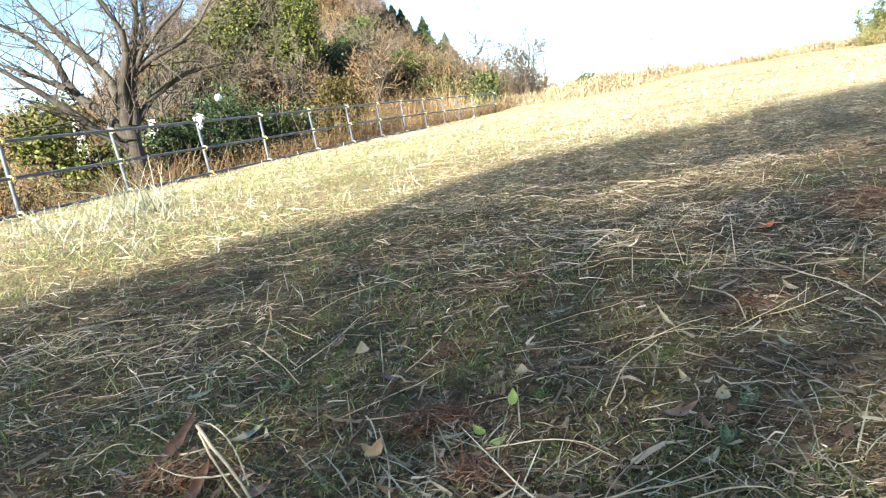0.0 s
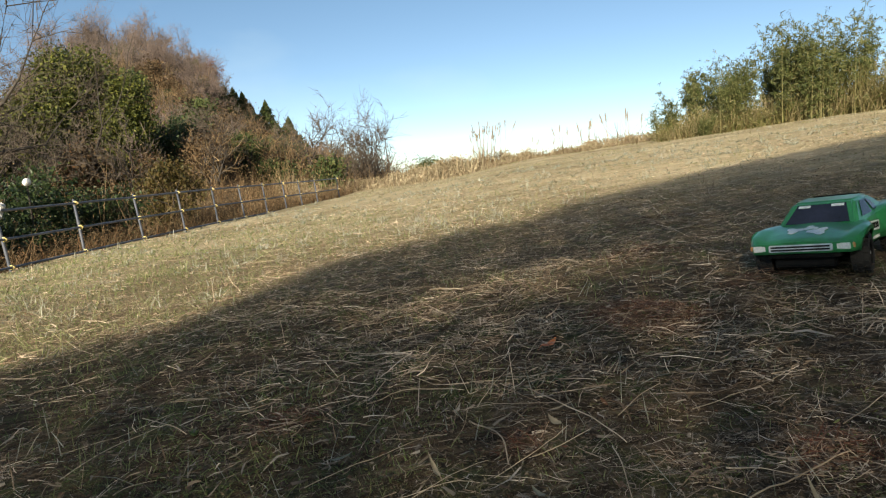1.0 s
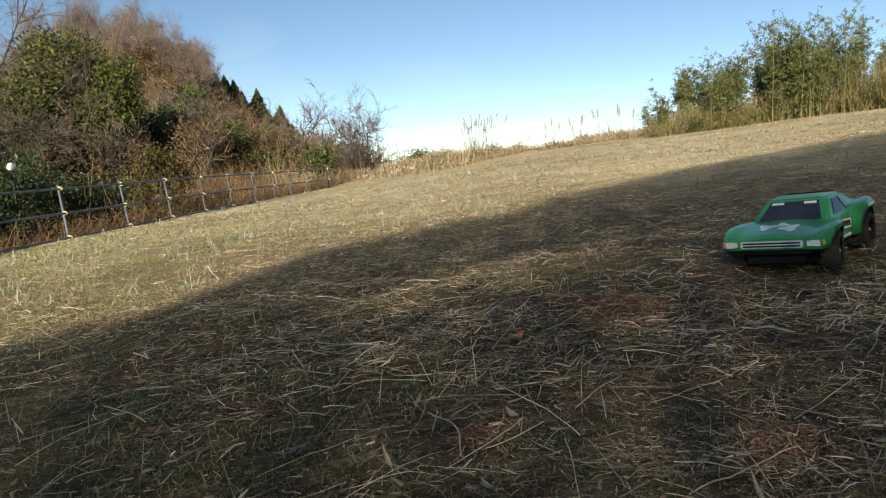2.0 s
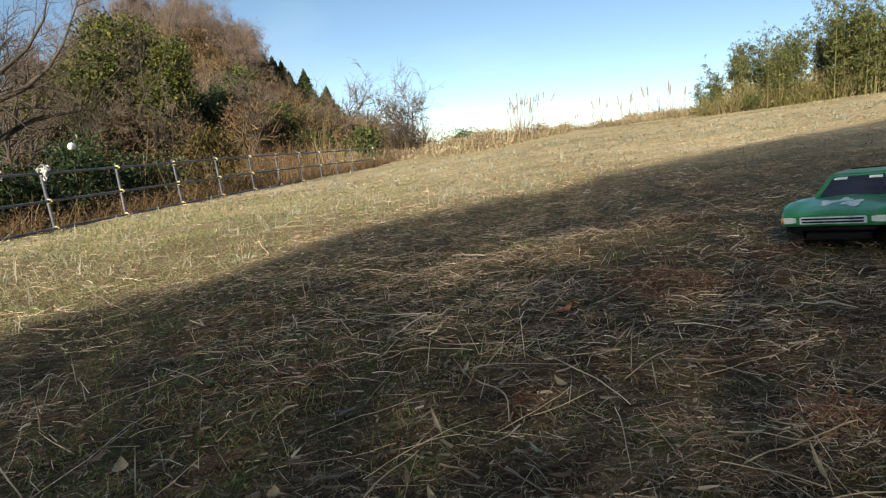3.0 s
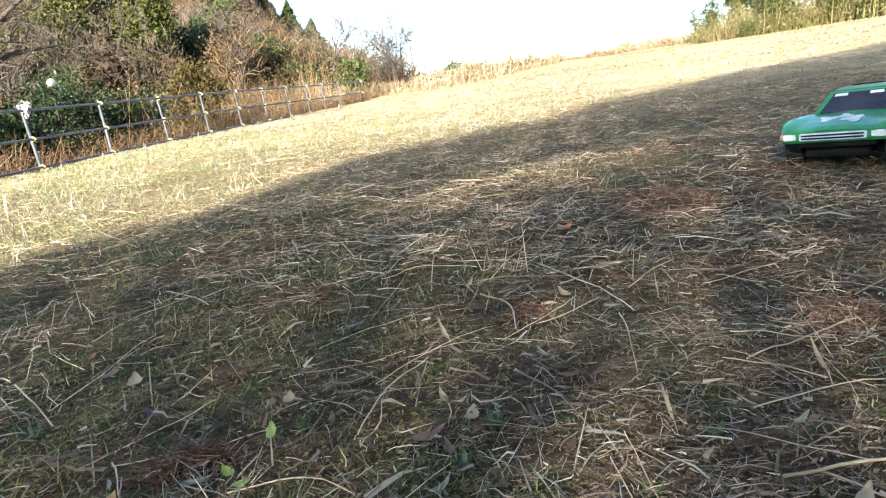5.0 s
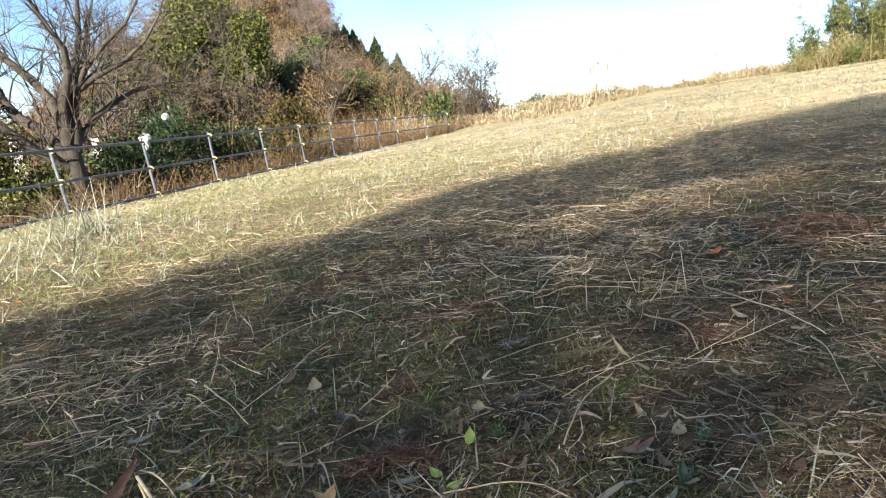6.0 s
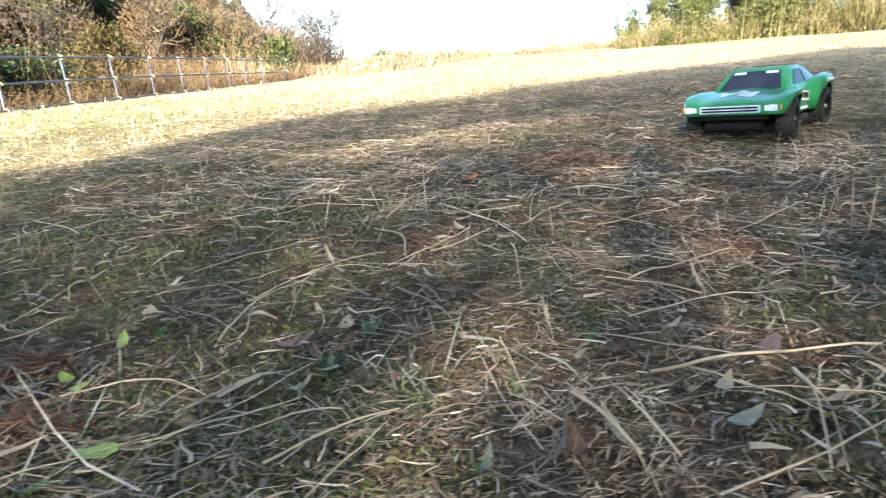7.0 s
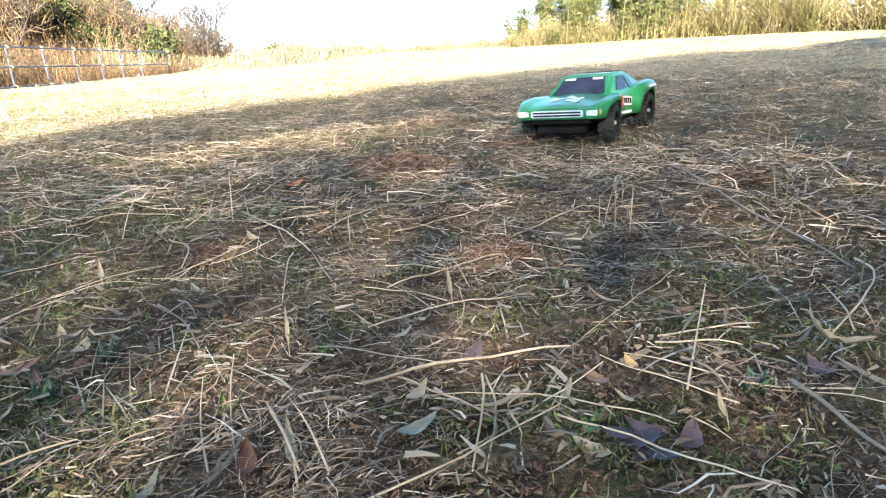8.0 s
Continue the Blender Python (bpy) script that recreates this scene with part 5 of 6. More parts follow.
    for y in (-1, 1):
        bm = bmesh.new()
        block(bm, (0.007, 0.04, 0.017), (0.2635, y * 0.105, 0.095), Matrix.Rotation(radians(-y * 9), 3, "Z"), 0.0015)
        lampart = part("headlight", bm, white, truck, "pale printed headlight")
        bm = bmesh.new()
        block(bm, (0.005, 0.016, 0.014), (0.2555, y * 0.1292, 0.096), Matrix.Rotation(radians(-y * 52), 3, "Z"), 0.0015)
        part("marker_lamp", bm, amber, lampart, "amber marker")
        bm = bmesh.new()
        block(bm, (0.005, 0.021, 0.034), (-0.2765, y * 0.111, 0.122), None, 0.002)
        part("tail_light", bm, red, truck, "red printed tail light")
    bm = bmesh.new()
    block(bm, (0.034, 0.2, 0.012), (0.242, 0, 0.068), Matrix.Rotation(radians(-12), 3, "Y"), 0.004)
    block(bm, (0.02, 0.16, 0.036), (0.226, 0, 0.048), Matrix.Rotation(radians(-30), 3, "Y"), 0.004)
    part("front_bumper", bm, black, truck, "black nylon bumper")
    bm = bmesh.new()
    block(bm, (0.43, 0.15, 0.012), (0.0, 0, 0.038), None, 0.004)
    block(bm, (0.3, 0.21, 0.008), (0.0, 0, 0.046), None, 0.003)
    block(bm, (0.1, 0.09, 0.045), (0.165, 0, 0.06), None, 0.008)
    block(bm, (0.1, 0.09, 0.045), (-0.165, 0, 0.06), None, 0.008)
    part("chassis", bm, black, truck, "black plastic chassis tub")
    part("rear_bumper", rods([[(-0.245, -0.085, 0.122), (-0.282, -0.08, 0.12), (-0.282, 0.08, 0.12), (-0.245, 0.085, 0.122)], [(-0.245, -0.08, 0.08), (-0.285, -0.07, 0.078), (-0.285, 0.07, 0.078), (-0.245, 0.08, 0.075)],
                              [(-0.285, -0.07, 0.078), (-0.283, -0.04, 0.12)], [(-0.285, 0.07, 0.078), (-0.283, 0.04, 0.12)]], 0.0042), black, truck, "black tubular rear bumper")
    # paint splash on the bonnet and stickers on the sides
    for k, (x, y, a, b) in enumerate(((0.195, 0.03, 0.045, 0.024), (0.18, -0.036, 0.04, 0.022), (0.16, 0.0, 0.03, 0.018))):
        pts = []
        for q in range(14):
            t = 2 * math.pi * q / 14
            w = 1 + 0.35 * math.sin(3 * t + k * 2) + 0.2 * math.sin(7 * t)
            px, py = x + a * 0.6 * w * math.cos(t), y + b * w * math.sin(t)
            pts.append(Vector((px, py, float(np.interp(px, [0.13, 0.2, 0.25], [0.13, 0.122, 0.113])) + 0.0068)))
        part("sticker", patch_of(pts), white, body, "white splash graphic")
    for y in (1, -1):
        for label, mat_, x0, x1, z0, z1, lean_, y0 in (
            ("white logo sticker", white, 0.05, -0.05, 0.094, 0.122, 0.01, 0.1212),
            ("red logo sticker", red, 0.052, 0.034, 0.092, 0.126, 0.01, 0.1226),
            ("white sticker strip", white, 0.05, -0.045, 0.066, 0.074, 0.004, 0.1205),
        ):
            pts = [Vector((x0, y0, z0)), Vector((x1, y0, z0 - lean_)), Vector((x1, y0, z1 - lean_)), Vector((x0, y0, z1))]
            part("sticker", patch_of(pts if y > 0 else flipped(pts)), mat_, body, label)
        for q in range(4):
            x, dz = 0.026 - 0.018 * q, -0.0018 * q
            pts = [Vector((x, 0.1225, 0.098 + dz)), Vector((x - 0.011, 0.1225, 0.097 + dz)), Vector((x - 0.009, 0.1225, 0.114 + dz)), Vector((x + 0.002, 0.1225, 0.115 + dz))]
            part("sticker", patch_of(pts if y > 0 else flipped(pts)), black, body, "dark bar on the logo sticker")
        pts = [Vector((-0.13, 0.1515, 0.131)), Vector((-0.21, 0.1515, 0.131)), Vector((-0.205, 0.15, 0.141)), Vector((-0.135, 0.1505, 0.14))]
        part("sticker", patch_of(pts if y > 0 else flipped(pts)), white, body, "white sticker strip")
    for x in (0.165, -0.165):
        part("axle", rods([[(x, -0.12, 0.054), (x, 0.12, 0.054)], [(x + 0.03, -0.1, 0.05), (x + 0.01, -0.03, 0.048)], [(x + 0.03, 0.1, 0.05), (x + 0.01, 0.03, 0.048)]], 0.005), black, truck)
        for y in (1, -1):
            wheel = new("wheel")
            wheel.parent = truck
            wheel.empty_display_size = 0.02
            wheel.matrix_basis = Matrix.Translation((x, y * 0.124, 0.054)) @ Matrix.Rotation(radians(7 if x > 0 else 0), 4, "Z")
            bm = lathe([(0.036, -0.021), (0.044, -0.0235), (0.0505, -0.021), (0.0525, -0.012), (0.053, 0), (0.0525, 0.012), (0.0505, 0.021), (0.044, 0.0235), (0.036, 0.021)], 30)
            for k in range(22):
                for w, off in ((-0.0155, 0.0), (0.0, 0.5), (0.0155, 0.0)):
                    t = 2 * math.pi * (k + off) / 22
                    block(bm, (0.009, 0.011, 0.0055), (0, 0, 0))
                    bm.verts.ensure_lookup_table()
                    last = bm.verts[-8:]
                    bmesh.ops.rotate(bm, cent=(0, 0, 0), matrix=Matrix.Rotation(-t + math.pi / 2, 3, "Y"), verts=last)
                    bmesh.ops.translate(bm, vec=(0.0535 * math.cos(t), w, 0.0535 * math.sin(t)), verts=last)
            part("tyre", bm, rubber, wheel, "knobbly black rubber tyre")
            s_ = y
            rim = part("rim", lathe([(0.037, -0.019 * s_), (0.037, 0.0195 * s_), (0.033, 0.02 * s_), (0.029, 0.008 * s_), (0.012, 0.004 * s_), (0.009, 0.012 * s_), (0.0, 0.012 * s_)], 24), black, wheel, "black dish rim")
            part("wheel_nut", lathe([(0.006, 0.011 * s_), (0.006, 0.018 * s_), (0.0045, 0.019 * s_), (0.0, 0.019 * s_)], 6), silver, rim, "silver wheel nut")


slope_turn = Vector((0, 0, 1)).rotation_difference(Vector((-0.0757, 0.0129, 1)).normalized()).to_matrix().to_4x4()
truck_x, truck_y = 1.66, 1.6
build_truck(Matrix.Translation((truck_x, truck_y, float(field(truck_x, truck_y)))) @ slope_turn @ Matrix.Rotation(radians(212), 4, "Z") @ Matrix.Rotation(radians(2.5), 4, "X") @ Matrix.Scale(0.94, 4))


# ---- fallen leaves, stalks and litter near the camera ----
def leaf_mesh(name, length, width, curl, tip=1.0, lobes=0, seed=0):
    """A fallen leaf: a midrib with a blade either side, curled up, with a stalk."""
    rng = random.Random(seed)
    bm = bmesh.new()
    k, rows = 9, []
    for i in range(k + 1):
        t = i / k
        w = width * 0.5 * (math.sin(math.pi * min(1, t**0.8)) ** 0.8) * (1 - 0.25 * t * tip)
        if lobes:
            w *= 1 + 0.28 * math.sin(t * math.pi * lobes) * (1 if i % 2 else -0.4)
        row = []
        for j in (-1, -0.55, 0, 0.55, 1):
            edge = 1 + rng.uniform(-0.14, 0.14)
            row.append(bm.verts.new(((t - 0.5) * length, j * w * edge, curl * length * ((2 * t - 1) ** 2 * 0.5 + (j * 0.6) ** 2 * 0.35 * rng.uniform(0.6, 1.4)) + rng.uniform(-0.01, 0.01) * length)))
        rows.append(row)
    for a, b in zip(rows, rows[1:]):
        for j in range(4):
            bm.faces.new((a[j], b[j], b[j + 1], a[j + 1]))
    stalk = [bm.verts.new((-0.5 * length - 0.3 * length * s, q * length * 0.012, curl * length * 0.5 * (1 - s) + 0.002)) for s in (0, 1) for q in (-1, 1)]
    bm.faces.new((stalk[0], stalk[1], stalk[3], stalk[2]))
    me = bpy.data.meshes.new(name)
    bm.to_mesh(me)
    bm.free()
    me.polygons.foreach_set("use_smooth", np.ones(len(me.polygons), bool))
    return me


def leaf_colour(name, colours, rough=0.6):
    return surface_mat(name, colours, 60, rough, relief=0.4, distance=0.001)


C_ORANGE = leaf_colour("orange leaf", [(0.5, 0.12, 0.03), (0.62, 0.2, 0.07)])
C_LIME = leaf_colour("yellow-green leaf", [(0.2, 0.27, 0.05), (0.34, 0.4, 0.1)])
C_GREEN = leaf_colour("fresh green leaf", [(0.06, 0.14, 0.05), (0.12, 0.22, 0.08)])
C_PURPLE = leaf_colour("purple-brown leaf", [(0.06, 0.036, 0.04), (0.13, 0.085, 0.085)])
C_BROWN = leaf_colour("brown leaf", [(0.14, 0.07, 0.045), (0.24, 0.14, 0.09)])
C_TAN = leaf_colour("pale tan husk", [(0.258, 0.198, 0.115), (0.357, 0.287, 0.189)])
C_AMBER = leaf_colour("orange-tan leaf", [(0.34, 0.19, 0.08), (0.5, 0.32, 0.16)])
C_VIOLET = leaf_colour("grey-violet leaf", [(0.028, 0.022, 0.026), (0.06, 0.047, 0.053)])
C_BARK = leaf_colour("rust-brown bark", [(0.07, 0.032, 0.02), (0.16, 0.08, 0.048)], 0.85)
C_GREY = leaf_colour("grey-green leaf", [(0.15, 0.15, 0.108), (0.247, 0.24, 0.18)])


def fallen(name, x, y, length, width, mat_, label, turn=0.0, curl=0.15, tilt=0.0, up=0.012, lobes=0, seed=0, category="leaf"):
    ob = thing(name, leaf_mesh(name, length * 0.62, width * 0.55, curl * 1.9, lobes=lobes, seed=seed), mat_, label, category)
    ob.matrix_basis = Matrix.Translation((x, y, float(ground_z(x, y)) + up)) @ slope_turn @ Matrix.Rotation(radians(turn), 4, "Z") @ Matrix.Rotation(radians(tilt), 4, "Y")
    return ob


for spec in (
    ("fallen_leaf", 0.686, 1.345, 0.08, 0.052, C_ORANGE, "bright orange fallen leaf on the straw", 28, 0.16, -5, 0.012),
    ("fallen_leaf", 0.095, 0.712, 0.035, 0.026, C_LIME, "yellow-green leaf standing in the turf", 70, 0.1, -50, 0.02),
    ("fallen_leaf", 0.073, 0.627, 0.036, 0.028, C_LIME, "yellow-green fallen leaf on the straw", 10, 0.12, -12, 0.014),
    ("fallen_leaf", 0.05, 0.66, 0.034, 0.024, C_LIME, "yellow-green fallen leaf on the straw", 130, 0.15, -20, 0.012),
    ("fallen_leaf", 0.115, 0.487, 0.06, 0.044, C_LIME, "broad yellow-green leaf low in the turf", 200, 0.1, -15, 0.02),
    ("fallen_leaf", 0.08, 0.465, 0.05, 0.032, C_GREEN, "fresh green weed leaf low in the turf", 250, 0.1, -20, 0.012),
    ("fallen_leaf", 0.02, 0.655, 0.055, 0.022, C_GREY, "grey-green fallen leaf on the straw", 5, 0.12, 0, 0.012),
    ("fallen_leaf", 0.266, 0.634, 0.05, 0.02, C_BROWN, "red-brown fallen leaf on the turf", 15, 0.2, -8, 0.012),
    ("fallen_leaf", 0.272, 0.539, 0.045, 0.02, C_GREY, "grey withered leaf on the turf", 30, 0.25, -10, 0.012),
    ("fallen_leaf", 0.443, 0.757, 0.04, 0.018, C_GREY, "grey-green fallen leaf on the straw", 120, 0.2, -20, 0.016),
    ("fallen_leaf", 0.661, 0.424, 0.042, 0.036, C_PURPLE, "purple-brown fallen leaf on a straw", 20, 0.1, -35, 0.022),
    ("fallen_leaf", 0.9, 0.265, 0.045, 0.03, C_PURPLE, "dark purple leaf beside a curled husk", 80, 0.2, -10, 0.014),
    ("fallen_leaf", 0.717, 0.266, 0.05, 0.04, C_PURPLE, "dark purple leaf in a weed rosette", 140, 0.2, -20, 0.016),
    ("fallen_leaf", 0.75, 0.25, 0.045, 0.035, C_PURPLE, "dark purple leaf in a weed rosette", 40, 0.2, -20, 0.014),
    ("fallen_leaf", 0.7, 0.24, 0.04, 0.03, C_PURPLE, "dark purple leaf in a weed rosette", 260, 0.2, -20, 0.014),
    ("fallen_leaf", 0.69, 0.285, 0.03, 0.022, C_GREEN, "small green leaf in a weed rosette", 300, 0.1, -15, 0.014),
    ("fallen_leaf", -1.331, 2.153, 0.06, 0.035, C_ORANGE, "dull orange leaf at the grass's edge", 10, 0.2, -20, 0.02),
    ("fallen_leaf", 0.387, 0.372, 0.05, 0.016, C_GREY, "pale tan withered leaf in the turf", 60, 0.2, -6, 0.012),
    ("fallen_leaf", 0.29, 0.6, 0.05, 0.018, C_BROWN, "red-brown fallen leaf on the turf", 100, 0.2, -5, 0.012),
    ("husk", 0.331, 0.88, 0.1, 0.014, C_TAN, "pale straw husk lying on the turf", 95, 0.12, -12, 0.018),
    ("husk", 0.483, 0.37, 0.1, 0.018, C_TAN, "pale torn husk lying on the turf", 84, 0.08, -4, 0.018),
    ("husk", 0.718, 0.604, 0.09, 0.012, C_TAN, "pale straw husk lying on the turf", 70, 0.1, -18, 0.02),
    ("husk", 0.028, 1.124, 0.05, 0.012, C_TAN, "white chip of husk on the turf", 30, 0.08, -10, 0.014),
    ("husk", 0.452, 0.98, 0.075, 0.008, C_TAN, "flat pale straw husk on the turf", -28, 0.04, 0, 0.016),
    ("husk", 0.95, 0.29, 0.09, 0.022, C_TAN, "curled pale husk on the turf", 130, 0.3, -20, 0.02),
    ("husk", 0.79, 0.262, 0.045, 0.01, C_TAN, "pale husk on the turf", 60, 0.15, -25, 0.02),
    ("husk", 0.52, 0.575, 0.075, 0.009, C_TAN, "pale upright straw husk", 80, 0.05, -35, 0.025),
    ("fallen_leaf", -0.246, 0.723, 0.075, 0.034, C_GREY, "grey-green withered leaf on the turf", 20, 0.12, -12, 0.014),
    ("fallen_leaf", -0.068, 0.637, 0.05, 0.04, C_AMBER, "crumpled orange-tan leaf on the turf", 60, 0.16, -14, 0.016),
    ("fallen_leaf", -0.076, 0.645, 0.045, 0.03, C_AMBER, "crumpled orange-tan leaf on the turf", 150, 0.16, -14, 0.012),
    ("fallen_leaf", -0.073, 0.838, 0.055, 0.034, C_PURPLE, "purple-brown fallen leaf on the turf", 170, 0.16, -14, 0.016),
    ("fallen_leaf", -0.186, 1.017, 0.055, 0.04, C_BROWN, "curled brown leaf on the turf", 40, 0.16, -14, 0.018),
    ("fallen_leaf", -0.135, 0.965, 0.06, 0.045, C_TAN, "curled tan leaf on the turf", 100, 0.16, -14, 0.018),
    ("fallen_leaf", -0.378, 0.882, 0.07, 0.04, C_GREY, "flat grey leaf on the turf", 10, 0.096, -6, 0.012),
    ("fallen_leaf", -0.188, 0.586, 0.055, 0.036, C_BROWN, "brown leaf in the turf under a stalk", 30, 0.16, -10, 0.014),
    ("fallen_leaf", -0.333, 0.552, 0.05, 0.036, C_GREEN, "dark green weed leaf low in the turf", 20, 0.12, -14, 0.014),
    ("fallen_leaf", -0.315, 0.54, 0.045, 0.034, C_GREEN, "dark green weed leaf low in the turf", 150, 0.12, -14, 0.014),
    ("fallen_leaf", 0.326, 0.651, 0.04, 0.034, C_TAN, "pinkish-tan withered leaf on the turf", 65, 0.16, -14, 0.016),
    ("fallen_leaf", 0.112, 0.774, 0.036, 0.032, C_TAN, "tan withered leaf standing in the turf", 80, 0.16, -14, 0.018),
    ("fallen_leaf", 0.301, 0.706, 0.042, 0.02, C_TAN, "pale withered leaf on the turf", 100, 0.16, -14, 0.014),
    ("fallen_leaf", 0.537, 0.938, 0.05, 0.028, C_TAN, "pale withered leaf hanging on a stalk", 110, 0.16, -14, 0.02),
    ("fallen_leaf", 0.594, 0.395, 0.05, 0.024, C_TAN, "pale crumpled leaf on the straw", 35, 0.16, -5, 0.018),
    ("fallen_leaf", 0.575, 0.348, 0.06, 0.03, C_GREY, "torn pale grey leaf on the straw", 10, 0.16, -6, 0.016),
    ("fallen_leaf", 0.696, 0.33, 0.05, 0.014, C_TAN, "curled yellowish leaf on the straw", 40, 0.16, -10, 0.018),
    ("fallen_leaf", 0.707, 0.254, 0.05, 0.036, C_VIOLET, "grey-violet leaf of a weed rosette", 330, 0.12, -14, 0.018),
    ("fallen_leaf", 0.712, 0.237, 0.05, 0.036, C_VIOLET, "grey-violet leaf of a weed rosette", 285, 0.12, -14, 0.018),
    ("fallen_leaf", 0.695, 0.268, 0.045, 0.03, C_VIOLET, "grey-violet leaf of a weed rosette", 160, 0.12, -14, 0.018),
    ("fallen_leaf", 0.668, 0.262, 0.05, 0.03, C_TAN, "crumpled pinkish-tan leaf on the turf", 120, 0.16, -10, 0.016),
    ("fallen_leaf", 0.73, 0.339, 0.045, 0.03, C_BROWN, "red-brown fallen leaf on the straw", 100, 0.16, -10, 0.016),
    ("fallen_leaf", 0.764, 0.337, 0.03, 0.02, C_AMBER, "small ochre leaf standing in the straw", 85, 0.16, -14, 0.02),
    ("fallen_leaf", 0.273, 0.628, 0.07, 0.034, C_BROWN, "red-brown fallen leaf on the turf", 12, 0.16, -6, 0.014),
    ("husk", 0.73, 0.302, 0.03, 0.012, C_TAN, "white chip of husk on the turf", 110, 0.12, -14, 0.018),
    ("husk", 0.834, 0.464, 0.055, 0.014, C_TAN, "pale husk on the straw", 120, 0.16, -14, 0.02),
    ("husk", 0.623, 0.505, 0.04, 0.016, C_TAN, "pale husk on the straw", 20, 0.12, -12, 0.018),
    ("husk", 0.204, 1.014, 0.06, 0.018, C_GREY, "pale grey husk on the turf", 8, 0.12, -5, 0.014),
    ("bark_strip", -0.335, 0.715, 0.2, 0.04, C_BARK, "rust-brown strip of bark lying on the turf", 86, 0.08, -8, 0.02),
    ("bark_strip", -0.268, 0.604, 0.16, 0.034, C_BARK, "rust-brown strip of bark lying on the turf", 88, 0.08, -6, 0.016),
    ("bark_strip", 0.452, 0.372, 0.06, 0.03, C_BARK, "brown scrap of bark in the turf", 80, 0.16, -14, 0.016),
):
    fallen(*spec, seed=int(spec[1] * 1000) & 255, category={"fallen_leaf": "leaf", "husk": "husk", "bark_strip": "bark"}[spec[0]])


def stalk(points, radius, mat_, label, name="stalk"):
    ctrl = np.array(points)
    for _ in range(2):
        cut = np.empty((2 * len(ctrl), 3))
        cut[0], cut[-1] = ctrl[0], ctrl[-1]
        cut[1:-1:2], cut[2:-1:2] = 0.75 * ctrl[:-1] + 0.25 * ctrl[1:], 0.25 * ctrl[:-1] + 0.75 * ctrl[1:]
        ctrl = cut
    pts = [(x, y, float(ground_z(x, y)) + max(h, 0.002)) for x, y, h in ctrl]
    me = lay_mesh(name, *tubes([(pts, [radius * (1 - 0.5 * k / len(pts)) for k in range(len(pts))])], 6))
    me.polygons.foreach_set("use_smooth", np.ones(len(me.polygons), bool))
    return thing(name, me, mat_, label, "stalk", "dry stalks")


# small green weeds in the turf
def weed(x, y, size, n, mat_, label, seed):
    rng = random.Random(seed)
    at = Matrix.Translation((x, y, float(ground_z(x, y)) + 0.003)) @ slope_turn
    ob = holder("weed", at, label, "weed", "weeds in the turf")
    shapes = [leaf_mesh("leaf", size, size * 0.42, 0.5, lobes=3, seed=seed), leaf_mesh("leaf", size * 0.7, size * 0.36, 0.35, lobes=3, seed=seed + 1)]
    for k in range(n):
        leaf = part("leaf", shapes[k % 2], mat_, ob)
        leaf.matrix_basis = Matrix.Rotation(6.28 * k / n + rng.uniform(-0.4, 0.4), 4, "Z") @ Matrix.Translation((0.004, 0, rng.uniform(0, 0.006))) @ Matrix.Rotation(-rng.uniform(0.15, 1.0), 4, "Y")


C_WEED = leaf_colour("green weed leaf", [(0.07, 0.12, 0.04), (0.13, 0.19, 0.065)])
C_BLUE = leaf_colour("blue-green weed leaf", [(0.06, 0.11, 0.065), (0.12, 0.17, 0.1)])
for k, (x, y) in enumerate(((0.63, 1.15), (0.35, 0.64), (0.55, 0.53), (1.01, 0.47), (0.85, 0.28), (0.7, 0.3), (0.13, 0.72), (0.3, 0.57), (0.45, 0.47), (-0.07, 1.28), (-0.24, 0.87))):
    weed(x, y, (0.022, 0.03, 0.026)[k % 3], (7, 9, 6)[k % 3], C_BLUE if k % 3 == 1 else C_WEED, "small blue-green weed rosette in the turf" if k % 3 == 1 else "small green weed sprouting in the turf", 300 + k)

